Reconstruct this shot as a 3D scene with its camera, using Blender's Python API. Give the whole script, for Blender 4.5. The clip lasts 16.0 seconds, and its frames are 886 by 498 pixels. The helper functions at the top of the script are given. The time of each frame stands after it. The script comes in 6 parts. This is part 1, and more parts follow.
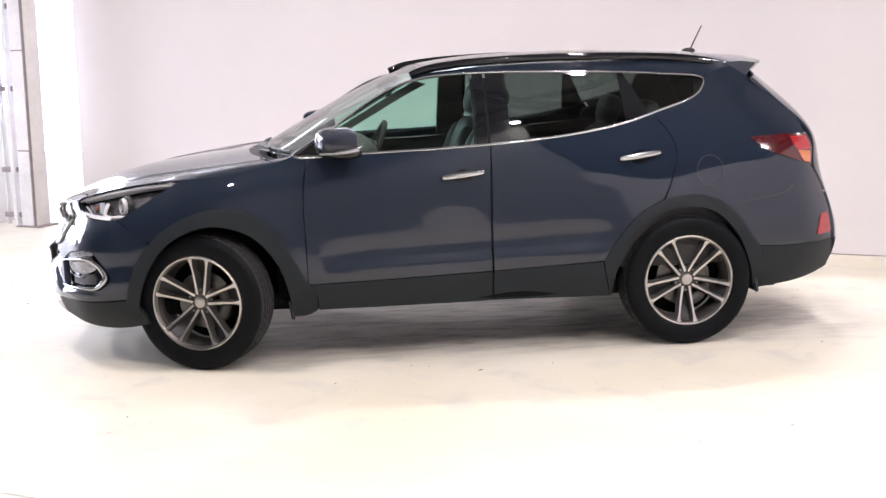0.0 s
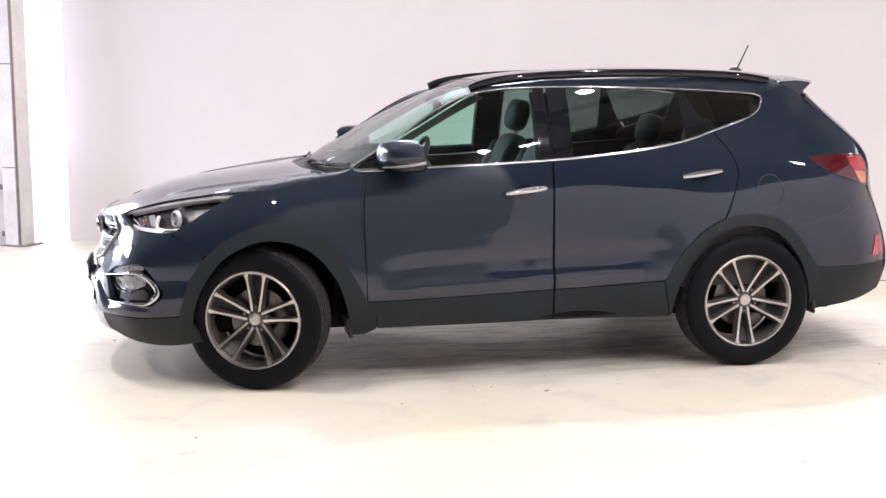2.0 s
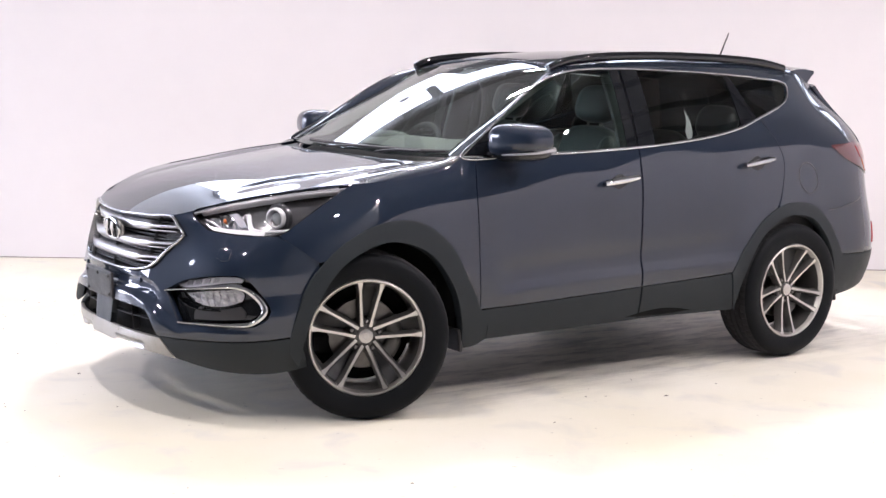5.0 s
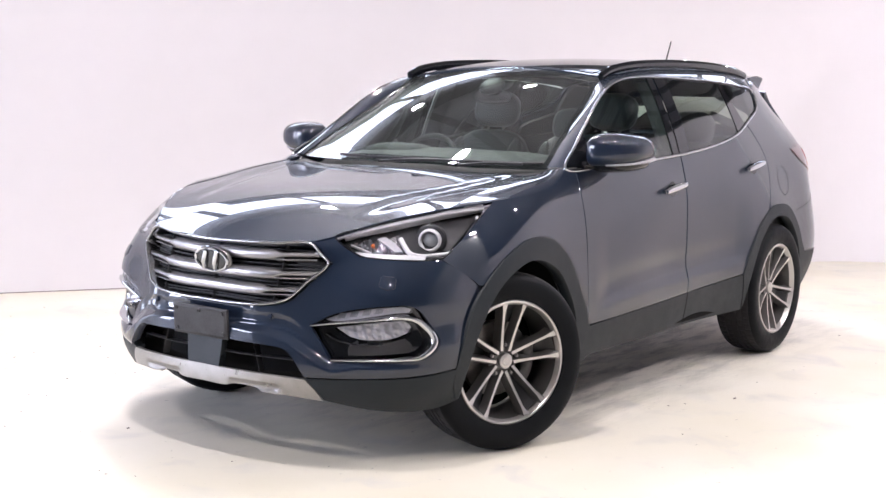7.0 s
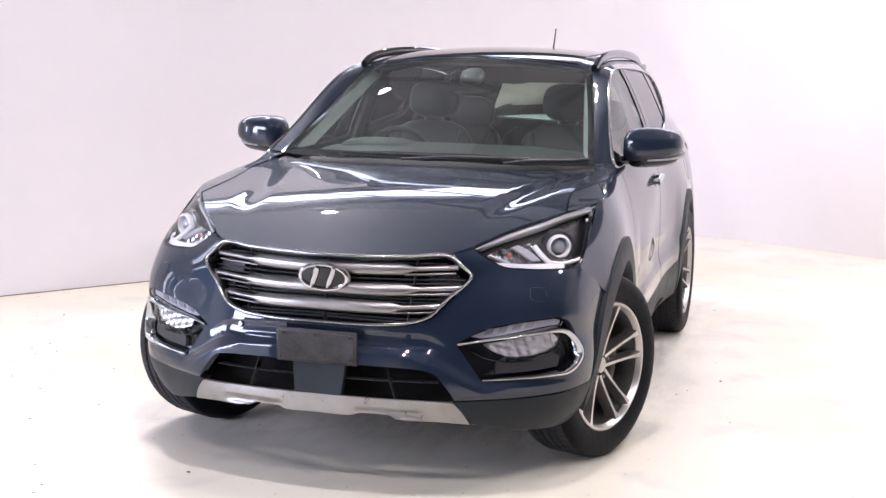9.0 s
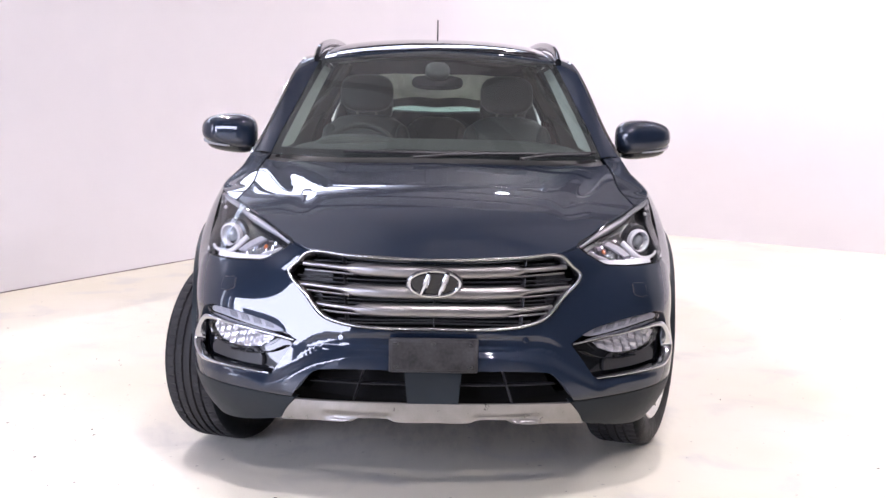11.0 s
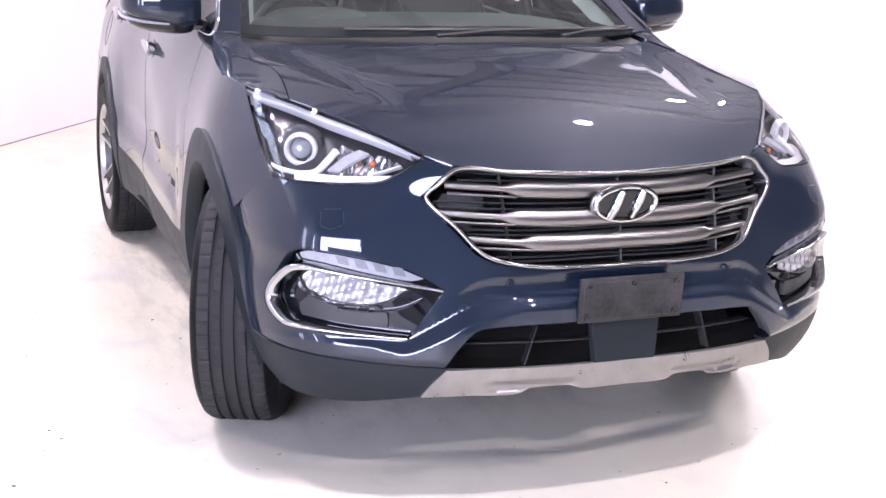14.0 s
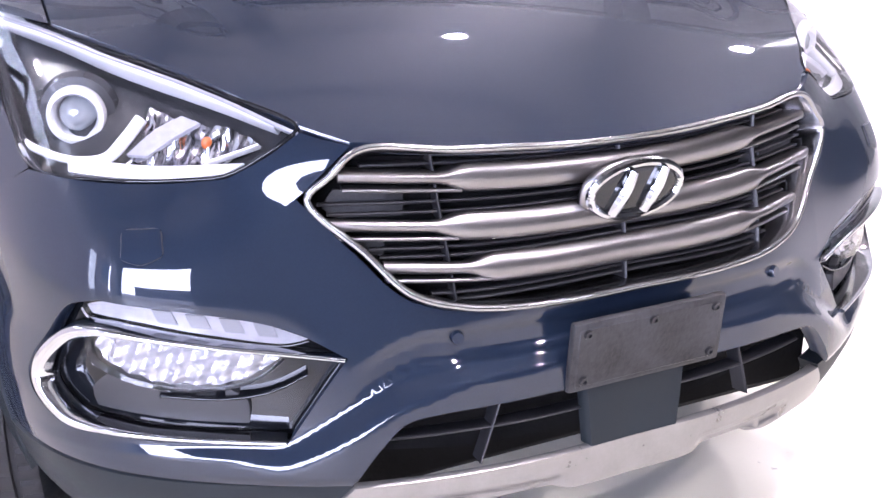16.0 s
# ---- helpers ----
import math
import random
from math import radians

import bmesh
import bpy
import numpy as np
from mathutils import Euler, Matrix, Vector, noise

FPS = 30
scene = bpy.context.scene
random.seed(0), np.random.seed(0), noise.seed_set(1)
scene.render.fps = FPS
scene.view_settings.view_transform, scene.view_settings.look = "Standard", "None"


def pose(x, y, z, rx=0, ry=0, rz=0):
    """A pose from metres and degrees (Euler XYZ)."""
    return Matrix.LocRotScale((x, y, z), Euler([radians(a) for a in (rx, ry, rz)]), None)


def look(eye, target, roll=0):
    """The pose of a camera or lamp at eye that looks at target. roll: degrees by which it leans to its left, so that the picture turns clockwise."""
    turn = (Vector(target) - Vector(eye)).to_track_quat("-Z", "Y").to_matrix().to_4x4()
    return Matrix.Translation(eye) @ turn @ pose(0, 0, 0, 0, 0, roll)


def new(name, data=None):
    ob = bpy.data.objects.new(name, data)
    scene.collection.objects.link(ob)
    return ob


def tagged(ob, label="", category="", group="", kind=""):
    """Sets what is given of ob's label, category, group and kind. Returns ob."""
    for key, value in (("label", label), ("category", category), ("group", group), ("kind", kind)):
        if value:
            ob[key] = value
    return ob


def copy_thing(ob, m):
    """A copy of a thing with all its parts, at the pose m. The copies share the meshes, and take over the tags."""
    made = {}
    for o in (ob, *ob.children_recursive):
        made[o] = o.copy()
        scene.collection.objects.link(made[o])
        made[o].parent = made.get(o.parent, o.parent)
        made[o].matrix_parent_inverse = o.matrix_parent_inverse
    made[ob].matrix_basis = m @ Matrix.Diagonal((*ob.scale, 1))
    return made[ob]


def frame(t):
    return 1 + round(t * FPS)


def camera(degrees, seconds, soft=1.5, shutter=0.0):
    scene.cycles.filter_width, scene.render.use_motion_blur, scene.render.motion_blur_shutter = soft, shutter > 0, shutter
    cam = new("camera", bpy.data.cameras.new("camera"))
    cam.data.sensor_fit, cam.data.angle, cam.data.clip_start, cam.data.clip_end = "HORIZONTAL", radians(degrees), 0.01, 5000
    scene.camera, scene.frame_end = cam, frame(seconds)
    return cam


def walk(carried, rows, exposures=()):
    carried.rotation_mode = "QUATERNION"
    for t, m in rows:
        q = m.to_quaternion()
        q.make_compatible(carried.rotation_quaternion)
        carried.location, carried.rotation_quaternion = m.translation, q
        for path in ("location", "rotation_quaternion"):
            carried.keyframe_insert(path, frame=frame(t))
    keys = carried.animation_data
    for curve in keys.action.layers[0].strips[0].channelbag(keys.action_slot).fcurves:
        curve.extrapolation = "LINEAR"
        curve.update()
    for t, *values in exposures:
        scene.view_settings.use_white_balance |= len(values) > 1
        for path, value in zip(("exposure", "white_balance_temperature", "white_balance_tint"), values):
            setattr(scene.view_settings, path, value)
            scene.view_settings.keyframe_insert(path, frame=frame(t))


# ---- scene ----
# camera and its walk: t, x, y, z, yaw, pitch, roll
cam = camera(37.56, 16.0)
PATH = [
    (0, -1.037, -7.892, 1.744, -8.05, -9.15, -1.19),
    (0.5, -0.977, -7.918, 1.683, -7.74, -8.59, -1.00),
    (1, -1.039, -7.897, 1.633, -8.06, -7.85, -0.85),
    (1.5, -1.353, -7.770, 1.645, -9.28, -7.65, -0.42),
    (2, -1.760, -7.584, 1.646, -11.64, -7.80, -0.15),
    (2.5, -2.130, -7.266, 1.536, -15.35, -7.32, -0.02),
    (3, -2.573, -6.974, 1.501, -19.58, -7.19, 0.06),
    (3.5, -3.033, -6.644, 1.484, -23.32, -7.26, 0.19),
    (3.7, -3.197, -6.483, 1.492, -24.58, -7.29, 0.22),
    (5.8, -5.025, -4.956, 1.502, -43.02, -7.21, 1.15),
    (6, -5.204, -4.744, 1.496, -45.04, -7.03, 0.87),
    (6.5, -5.527, -4.285, 1.476, -48.79, -6.81, 1.01),
    (7, -5.757, -3.788, 1.466, -53.49, -6.92, 0.94),
    (7.5, -5.939, -3.291, 1.504, -58.30, -7.43, 0.97),
    (8, -6.121, -2.806, 1.509, -63.49, -7.57, 0.93),
    (8.5, -6.289, -2.299, 1.514, -68.28, -7.53, 1.06),
    (9, -6.454, -1.703, 1.533, -73.55, -7.89, 1.20),
    (9.2, -6.580, -1.567, 1.529, -74.79, -7.59, 1.39),
    (11.3, -6.604, 0.212, 1.571, -92.17, -8.55, 1.02),
    (11.5, -6.597, 0.318, 1.584, -92.93, -8.63, 1.09),
    (12, -6.545, 0.544, 1.576, -94.72, -8.78, 1.39),
    (12.5, -6.308, 0.807, 1.524, -97.61, -9.06, 1.51),
    (13, -5.961, 1.138, 1.490, -102.78, -9.73, 1.56),
    (13.5, -5.597, 1.474, 1.481, -108.03, -11.31, 1.60),
    (14, -5.132, 1.655, 1.447, -111.22, -13.34, 1.56),
    (14.5, -4.712, 1.770, 1.454, -114.29, -15.93, 1.58),
    (15, -4.328, 1.687, 1.447, -117.40, -18.04, 1.56),
    (15.5, -3.990, 1.500, 1.443, -119.56, -19.24, 1.59),
    (16, -3.732, 1.258, 1.394, -120.35, -19.92, 1.49),
]
walk(cam, [(t, pose(x, y, z, 90 + p, 0, yw) @ pose(0, 0, 0, 0, 0, r)) for t, x, y, z, yw, p, r in PATH],
     exposures=[(0, 0.06, 6500, 19), (3.5, 0.12, 6400, 19), (6, 0.18, 6250, 19), (9, 0.10, 6200, 22), (12, 0.08, 6150, 24), (13, 0.24, 6150, 25), (13.5, 0.42, 6100, 26), (14, 0.48, 6020, 28), (14.5, 0.49, 5960, 29), (16, 0.78, 5900, 28)])

# ---- world and light ----
world = bpy.data.worlds.new("world")
scene.world = world
world.use_nodes = True
wn = world.node_tree.nodes
sky = wn.new("ShaderNodeTexSky")
sky.sky_type, sky.sun_disc, sky.sun_elevation, sky.sun_rotation = "NISHITA", False, radians(50), radians(120)
world.node_tree.links.new(sky.outputs[0], wn["Background"].inputs[0])
wn["Background"].inputs[1].default_value = 0.12

ROOM = radians(-31.9)          # the hall is turned against the car
E1 = Vector((math.cos(ROOM), math.sin(ROOM), 0))
E2 = Vector((-math.sin(ROOM), math.cos(ROOM), 0))
WALL_AT = Vector((1.5, 2.95, 0))       # a point at the foot of the back wall


def room(a, b, z=0.0):
    """A point of the hall: a metres along the back wall, b metres in front of it (towards the camera)."""
    return WALL_AT + E1 * a - E2 * b + Vector((0, 0, z))


HALL_Z = 6.6
WEST = -11.0
YARD_DOOR = (-1.0, 5.0, 4.2)      # the west opening: from, to, height
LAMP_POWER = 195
# (-3.6, -0.9) and the last two have no known source; added for light
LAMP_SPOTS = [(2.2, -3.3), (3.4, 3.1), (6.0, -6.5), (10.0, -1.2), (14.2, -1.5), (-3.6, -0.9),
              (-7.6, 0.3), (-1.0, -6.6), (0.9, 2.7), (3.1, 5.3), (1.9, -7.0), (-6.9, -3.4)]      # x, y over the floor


# ---- materials ----
def material(name, colour, rough=0.5, metal=0.0, coat=0.0, spread=0.0, scale=8.0, bump=0.0, bump_scale=60.0,
             rough_spread=0.0, spec=0.5, ior=1.5, edge=None):
    m = bpy.data.materials.new(name)
    m.use_nodes = True
    n, l = m.node_tree.nodes, m.node_tree.links
    b = n["Principled BSDF"]
    b.inputs["Base Color"].default_value = (*colour, 1)
    b.inputs["Roughness"].default_value = rough
    b.inputs["Metallic"].default_value = metal
    b.inputs["Coat Weight"].default_value = coat
    b.inputs["Coat Roughness"].default_value = 0.015
    b.inputs["IOR"].default_value = ior
    b.inputs["Specular IOR Level"].default_value = spec
    b.inputs["Coat IOR"].default_value = 1.56
    if edge is not None:
        b.inputs["Specular Tint"].default_value = (*edge, 1)
    tc = n.new("ShaderNodeTexCoord")
    if spread or rough_spread:
        big, fine = n.new("ShaderNodeTexNoise"), n.new("ShaderNodeTexNoise")
        big.inputs["Scale"].default_value, fine.inputs["Scale"].default_value = scale, scale * 9
        big.inputs["Detail"].default_value = 5
        mix = n.new("ShaderNodeMath")
        mix.operation = "MULTIPLY_ADD"
        mix.inputs[1].default_value = 0.35
        l.new(tc.outputs["Object"], big.inputs["Vector"])
        l.new(tc.outputs["Object"], fine.inputs["Vector"])
        l.new(fine.outputs["Fac"], mix.inputs[0])
        l.new(big.outputs["Fac"], mix.inputs[2])
        ramp = n.new("ShaderNodeMapRange")
        ramp.inputs["From Min"].default_value, ramp.inputs["From Max"].default_value = 0.4, 0.95
        l.new(mix.outputs[0], ramp.inputs["Value"])
        if spread:
            cm = n.new("ShaderNodeMix")
            cm.data_type = "RGBA"
            cm.inputs["A"].default_value = (*[c * (1 - spread) for c in colour], 1)
            cm.inputs["B"].default_value = (*[min(1, c * (1 + spread)) for c in colour], 1)
            l.new(ramp.outputs[0], cm.inputs["Factor"])
            l.new(cm.outputs["Result"], b.inputs["Base Color"])
        if rough_spread:
            rr = n.new("ShaderNodeMapRange")
            rr.inputs["To Min"].default_value, rr.inputs["To Max"].default_value = max(0, rough - rough_spread), rough + rough_spread
            l.new(ramp.outputs[0], rr.inputs["Value"])
            l.new(rr.outputs[0], b.inputs["Roughness"])
    if bump:
        t = n.new("ShaderNodeTexNoise")
        t.inputs["Scale"].default_value, t.inputs["Detail"].default_value = bump_scale, 4
        bp = n.new("ShaderNodeBump")
        bp.inputs["Strength"].default_value, bp.inputs["Distance"].default_value = bump, 0.004
        l.new(tc.outputs["Object"], t.inputs["Vector"])
        l.new(t.outputs["Fac"], bp.inputs["Height"])
        l.new(bp.outputs["Normal"], b.inputs["Normal"])
    return m


def pane(name, tint, gloss=1.5, rough=0.0, haze=0.0):
    """Thin glass: clear or tinted, with a Fresnel reflection."""
    m = bpy.data.materials.new(name)
    m.use_nodes = True
    n, l = m.node_tree.nodes, m.node_tree.links
    n.remove(n["Principled BSDF"])
    tr, gl, fr, mx = (n.new(k) for k in ("ShaderNodeBsdfTransparent", "ShaderNodeBsdfGlossy", "ShaderNodeFresnel", "ShaderNodeMixShader"))
    tr.inputs[0].default_value = (*tint, 1)
    gl.inputs["Roughness"].default_value = rough
    fr.inputs[0].default_value = gloss
    l.new(fr.outputs[0], mx.inputs[0])
    l.new(tr.outputs[0], mx.inputs[1])
    l.new(gl.outputs[0], mx.inputs[2])
    last = mx.outputs[0]
    # pale diffuse share stands in for light veiling the cabin behind the glass
    if haze:
        df, m2 = n.new("ShaderNodeBsdfDiffuse"), n.new("ShaderNodeMixShader")
        df.inputs[0].default_value = (0.5, 0.52, 0.5, 1)
        m2.inputs[0].default_value = haze
        l.new(last, m2.inputs[1])
        l.new(df.outputs[0], m2.inputs[2])
        last = m2.outputs[0]
    l.new(last, n["Material Output"].inputs[0])
    return m


def glow(name, colour, strength):
    m = bpy.data.materials.new(name)
    m.use_nodes = True
    n = m.node_tree.nodes
    b = n["Principled BSDF"]
    b.inputs["Base Color"].default_value = (0.8, 0.8, 0.8, 1)
    b.inputs["Emission Color"].default_value = (*colour, 1)
    b.inputs["Emission Strength"].default_value = strength
    return m


def floor_material():
    """White floor paint: faint patches, scuffs, rubber flecks."""
    m = bpy.data.materials.new("white_floor_paint")
    m.use_nodes = True
    n, l = m.node_tree.nodes, m.node_tree.links
    b = n["Principled BSDF"]
    tc = n.new("ShaderNodeTexCoord")

    def noise_node(scale, detail, distort=0.0):
        t = n.new("ShaderNodeTexNoise")
        t.inputs["Scale"].default_value, t.inputs["Detail"].default_value = scale, detail
        t.inputs["Distortion"].default_value = distort
        l.new(tc.outputs["Object"], t.inputs["Vector"])
        return t

    def spread(src, a, c, lo=0.0, hi=1.0):
        r = n.new("ShaderNodeMapRange")
        r.inputs["From Min"].default_value, r.inputs["From Max"].default_value = a, c
        r.inputs["To Min"].default_value, r.inputs["To Max"].default_value = lo, hi
        l.new(src, r.inputs["Value"])
        return r.outputs[0]

    def blend(fac, a, c):
        x = n.new("ShaderNodeMix")
        x.data_type = "RGBA"
        l.new(fac, x.inputs["Factor"])
        for key, v in (("A", a), ("B", c)):
            if isinstance(v, tuple):
                x.inputs[key].default_value = (*v, 1)
            else:
                l.new(v, x.inputs[key])
        return x.outputs["Result"]

    base = blend(spread(noise_node(0.55, 4).outputs["Fac"], 0.38, 0.85), (0.60, 0.56, 0.455), (0.69, 0.67, 0.63))
    dirt = blend(spread(noise_node(3.1, 8, 0.6).outputs["Fac"], 0.53, 0.70, 0, 0.75), base, (0.50, 0.485, 0.455))
    # grey streaked wear, masked to the floor under and just round the car
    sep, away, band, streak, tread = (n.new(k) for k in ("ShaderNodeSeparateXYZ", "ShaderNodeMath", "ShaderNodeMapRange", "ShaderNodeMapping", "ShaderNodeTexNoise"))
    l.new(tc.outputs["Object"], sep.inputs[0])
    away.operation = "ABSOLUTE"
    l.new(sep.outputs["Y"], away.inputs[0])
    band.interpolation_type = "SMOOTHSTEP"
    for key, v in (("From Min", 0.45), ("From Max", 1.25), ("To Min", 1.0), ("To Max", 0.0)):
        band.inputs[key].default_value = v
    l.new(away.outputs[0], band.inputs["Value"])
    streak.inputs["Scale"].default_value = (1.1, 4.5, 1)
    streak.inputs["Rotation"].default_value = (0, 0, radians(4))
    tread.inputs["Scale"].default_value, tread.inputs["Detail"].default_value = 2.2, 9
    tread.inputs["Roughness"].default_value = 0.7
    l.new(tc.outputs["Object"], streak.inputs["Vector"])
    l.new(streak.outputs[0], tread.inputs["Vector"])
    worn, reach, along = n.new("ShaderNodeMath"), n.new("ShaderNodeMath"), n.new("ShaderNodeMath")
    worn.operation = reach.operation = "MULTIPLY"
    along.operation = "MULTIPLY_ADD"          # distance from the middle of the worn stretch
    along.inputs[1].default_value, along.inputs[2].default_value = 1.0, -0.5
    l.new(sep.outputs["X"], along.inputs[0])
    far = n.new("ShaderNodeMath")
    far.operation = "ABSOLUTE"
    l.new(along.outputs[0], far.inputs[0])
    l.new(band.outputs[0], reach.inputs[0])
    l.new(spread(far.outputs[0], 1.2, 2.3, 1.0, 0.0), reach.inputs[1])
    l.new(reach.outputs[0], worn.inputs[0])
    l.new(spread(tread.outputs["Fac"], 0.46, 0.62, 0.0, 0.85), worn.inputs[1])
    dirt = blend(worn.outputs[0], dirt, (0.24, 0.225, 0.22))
    fleck = blend(spread(noise_node(23, 3).outputs["Fac"], 0.70, 0.745, 0, 0.7), dirt, (0.28, 0.26, 0.24))
    l.new(fleck, b.inputs["Base Color"])
    l.new(spread(noise_node(1.7, 6).outputs["Fac"], 0.3, 0.7, 0.34, 0.55), b.inputs["Roughness"])
    bp = n.new("ShaderNodeBump")
    bp.inputs["Strength"].default_value, bp.inputs["Distance"].default_value = 0.12, 0.004
    l.new(noise_node(40, 5).outputs["Fac"], bp.inputs["Height"])
    l.new(bp.outputs["Normal"], b.inputs["Normal"])
    return m


M = dict(
    paint=material("blue_grey_car_paint", (0.0084, 0.0138, 0.0262), 0.46, 0.18, 1.0, 0.08, 300, spec=0.12, edge=(0.25, 0.32, 0.4)),
    cladding=material("charcoal_plastic", (0.0085, 0.0125, 0.0160), 0.52, 0, 0, 0.12, 14, 0.10, 900, 0.06, spec=0.26),
    black=material("black_plastic", (0.012, 0.012, 0.014), 0.45, 0, 0, 0.2, 20, 0.05, 500, 0.08),
    gloss_black=material("gloss_black", (0.007, 0.008, 0.010), 0.03, 0, 0),
    liner=material("wheel_liner", (0.005, 0.005, 0.0055), 0.85, 0, 0, 0.3, 12, 0.2, 120, spec=0.1),
    chrome=material("chrome", (0.50, 0.51, 0.53), 0.10, 1.0, 0, 0, 10, 0, 60, 0.04),
    frame=material("brushed_silver_frame", (0.36, 0.36, 0.37), 0.20, 1.0, 0, 0.05, 30, 0, 60, 0.04),
    satin=material("satin_silver", (0.25, 0.24, 0.24), 0.34, 1.0, 0, 0.06, 30, 0, 60, 0.05),
    skid=material("silver_skid_paint", (0.25, 0.24, 0.23), 0.33, 0.7, 0.2, 0.12, 18, 0.05, 300, 0.08),
    alloy=material("machined_alloy", (0.50, 0.485, 0.47), 0.32, 1.0, 0, 0.03, 20),
    alloy_dark=material("grey_wheel_paint", (0.10, 0.097, 0.094), 0.40, 0.5, 0.2, 0.06, 14),
    tyre=material("tyre_rubber", (0.0026, 0.0034, 0.0048), 0.55, 0, 0, 0.25, 26, 0.12, 260, 0.10, spec=0.12),
    tread=material("tyre_tread", (0.020, 0.0195, 0.021), 0.75, 0, 0, 0.25, 40, 0.2, 200, 0.08, spec=0.3),
    disc=material("brake_disc", (0.12, 0.115, 0.11), 0.35, 1.0, 0, 0.15, 40),
    caliper=material("brake_caliper", (0.07, 0.068, 0.066), 0.55, 0.5, 0, 0.3, 30),
    seat=material("grey_leather", (0.020, 0.023, 0.024), 0.42, 0, 0, 0.15, 20, 0.15, 220, 0.05),
    trim=material("dark_cabin_trim", (0.010, 0.011, 0.011), 0.6, 0, 0, 0.15, 20, 0.1, 300),
    liner_cloth=material("pale_headliner", (0.22, 0.22, 0.21), 0.9, 0, 0, 0.06, 60, 0.1, 400),
    plate=material("worn_plate_holder", (0.026, 0.0255, 0.027), 0.50, 0, 0, 0.9, 11, 0.3, 140, 0.2, spec=0.25),
    lamp_shell=material("lamp_housing", (0.045, 0.046, 0.050), 0.25, 0.3, 0.3, 0.1, 30),
    reflector=material("lamp_reflector", (0.46, 0.46, 0.49), 0.14, 1.0, 0, 0.05, 40),
    drl=material("white_light_guide", (0.62, 0.62, 0.64), 0.25, 0.0, 0.5),
    amber=material("amber_bulb", (0.42, 0.11, 0.03), 0.25, 0, 0.5),
    red=material("red_lens", (0.060, 0.003, 0.006), 0.12, 0, 0.5, 0.12, 30),
    red_bright=material("bright_red_lens", (0.30, 0.011, 0.016), 0.15, 0, 0.5, 0.1, 60),
    orange=material("orange_lens", (0.45, 0.13, 0.045), 0.15, 0, 1.0, 0.1, 60),
    wall=material("white_studio_wall", (0.68, 0.655, 0.68), 0.75, 0, 0, 0.025, 0.7, 0.04, 30),
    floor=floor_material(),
    concrete=material("grey_concrete", (0.56, 0.545, 0.53), 0.7, 0, 0, 0.12, 1.2, 0.15, 40, 0.1),
    block=material("grey_painted_wall", (0.66, 0.65, 0.65), 0.8, 0, 0, 0.08, 1.0, 0.1, 20),
    end_wall=material("mid_grey_painted_wall", (0.30, 0.305, 0.30), 0.7, 0, 0, 0.12, 0.8, 0.1, 20),
    cladding_wall=material("dark_grey_wall_sheet", (0.15, 0.16, 0.165), 0.7, 0, 0, 0.15, 1.0, 0.1, 20),
    ceiling=material("grey_roof_sheet", (0.32, 0.31, 0.31), 0.8, 0, 0, 0.10, 0.8, 0.05, 10),
    steel=material("pale_painted_steel", (0.62, 0.60, 0.60), 0.5, 0.1, 0, 0.16, 3.0, 0.1, 60, 0.1),
    rafter=material("dark_roof_steel", (0.13, 0.12, 0.12), 0.6, 0.2, 0, 0.16, 3.0, 0.1, 60, 0.1),
    dark_steel=material("dark_steel_edge", (0.22, 0.19, 0.19), 0.7, 0.2, 0, 0.35, 9.0, 0.1, 60),
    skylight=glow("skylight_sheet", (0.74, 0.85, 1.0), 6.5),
    yard_sky=glow("yard_sky", (0.80, 0.87, 1.0), 19.0),
    lamp_glow=glow("lamp_disc", (1.0, 0.98, 0.95), 45.0),
    daylight=glow("daylight", (0.78, 0.89, 1.0), 4.5),
    glass=pane("green_tinted_glass", (0.60, 0.82, 0.74), 1.65),
    screen=pane("windscreen_glass", (0.62, 0.80, 0.73), 1.8, haze=0.03),
    privacy=pane("privacy_glass", (0.30, 0.36, 0.34), 1.75),
    drl_bed=material("frosted_light_strip", (0.30, 0.30, 0.33), 0.3, 0, 0.5, 0.15, 60),
    crystal=material("bright_fog_reflector", (0.58, 0.58, 0.62), 0.20, 0.7, 0.3),
    drl_cell=material("strip_light_cell", (0.21, 0.21, 0.235), 0.25, 0, 0.5),
    lens=pane("clear_lens", (0.95, 0.95, 0.96), 1.4),
)


# ---- shaping helpers ----
from mathutils.geometry import delaunay_2d_cdt


def mesh_object(name, verts, faces, mat, normals=None, smooth=True, mat_ids=None):
    me = bpy.data.meshes.new(name)
    me.from_pydata([tuple(v) for v in verts], [], [tuple(f) for f in faces])
    for m in (mat if isinstance(mat, (list, tuple)) else [mat]):
        me.materials.append(m)
    if smooth:
        me.polygons.foreach_set("use_smooth", [True] * len(me.polygons))
    if mat_ids is not None:
        me.polygons.foreach_set("material_index", mat_ids)
    me.update()
    if normals is not None:
        me.normals_split_custom_set_from_vertices([tuple(v) for v in normals])
    return new(name, me)


def part(name, bm, mat, parent, label="", smooth_angle=40):
    """Links a bmesh as one mesh object under a thing or a part."""
    bmesh.ops.recalc_face_normals(bm, faces=bm.faces)
    me = bpy.data.meshes.new(name)
    bm.to_mesh(me)
    bm.free()
    for m in (mat if isinstance(mat, (list, tuple)) else [mat]):
        me.materials.append(m)
    me.polygons.foreach_set("use_smooth", [True] * len(me.polygons))
    me.set_sharp_from_angle(angle=radians(smooth_angle))
    ob = new(name, me)
    ob.parent = parent
    return tagged(ob, label)


def under(ob, parent, label=""):
    ob.parent = parent
    return tagged(ob, label)


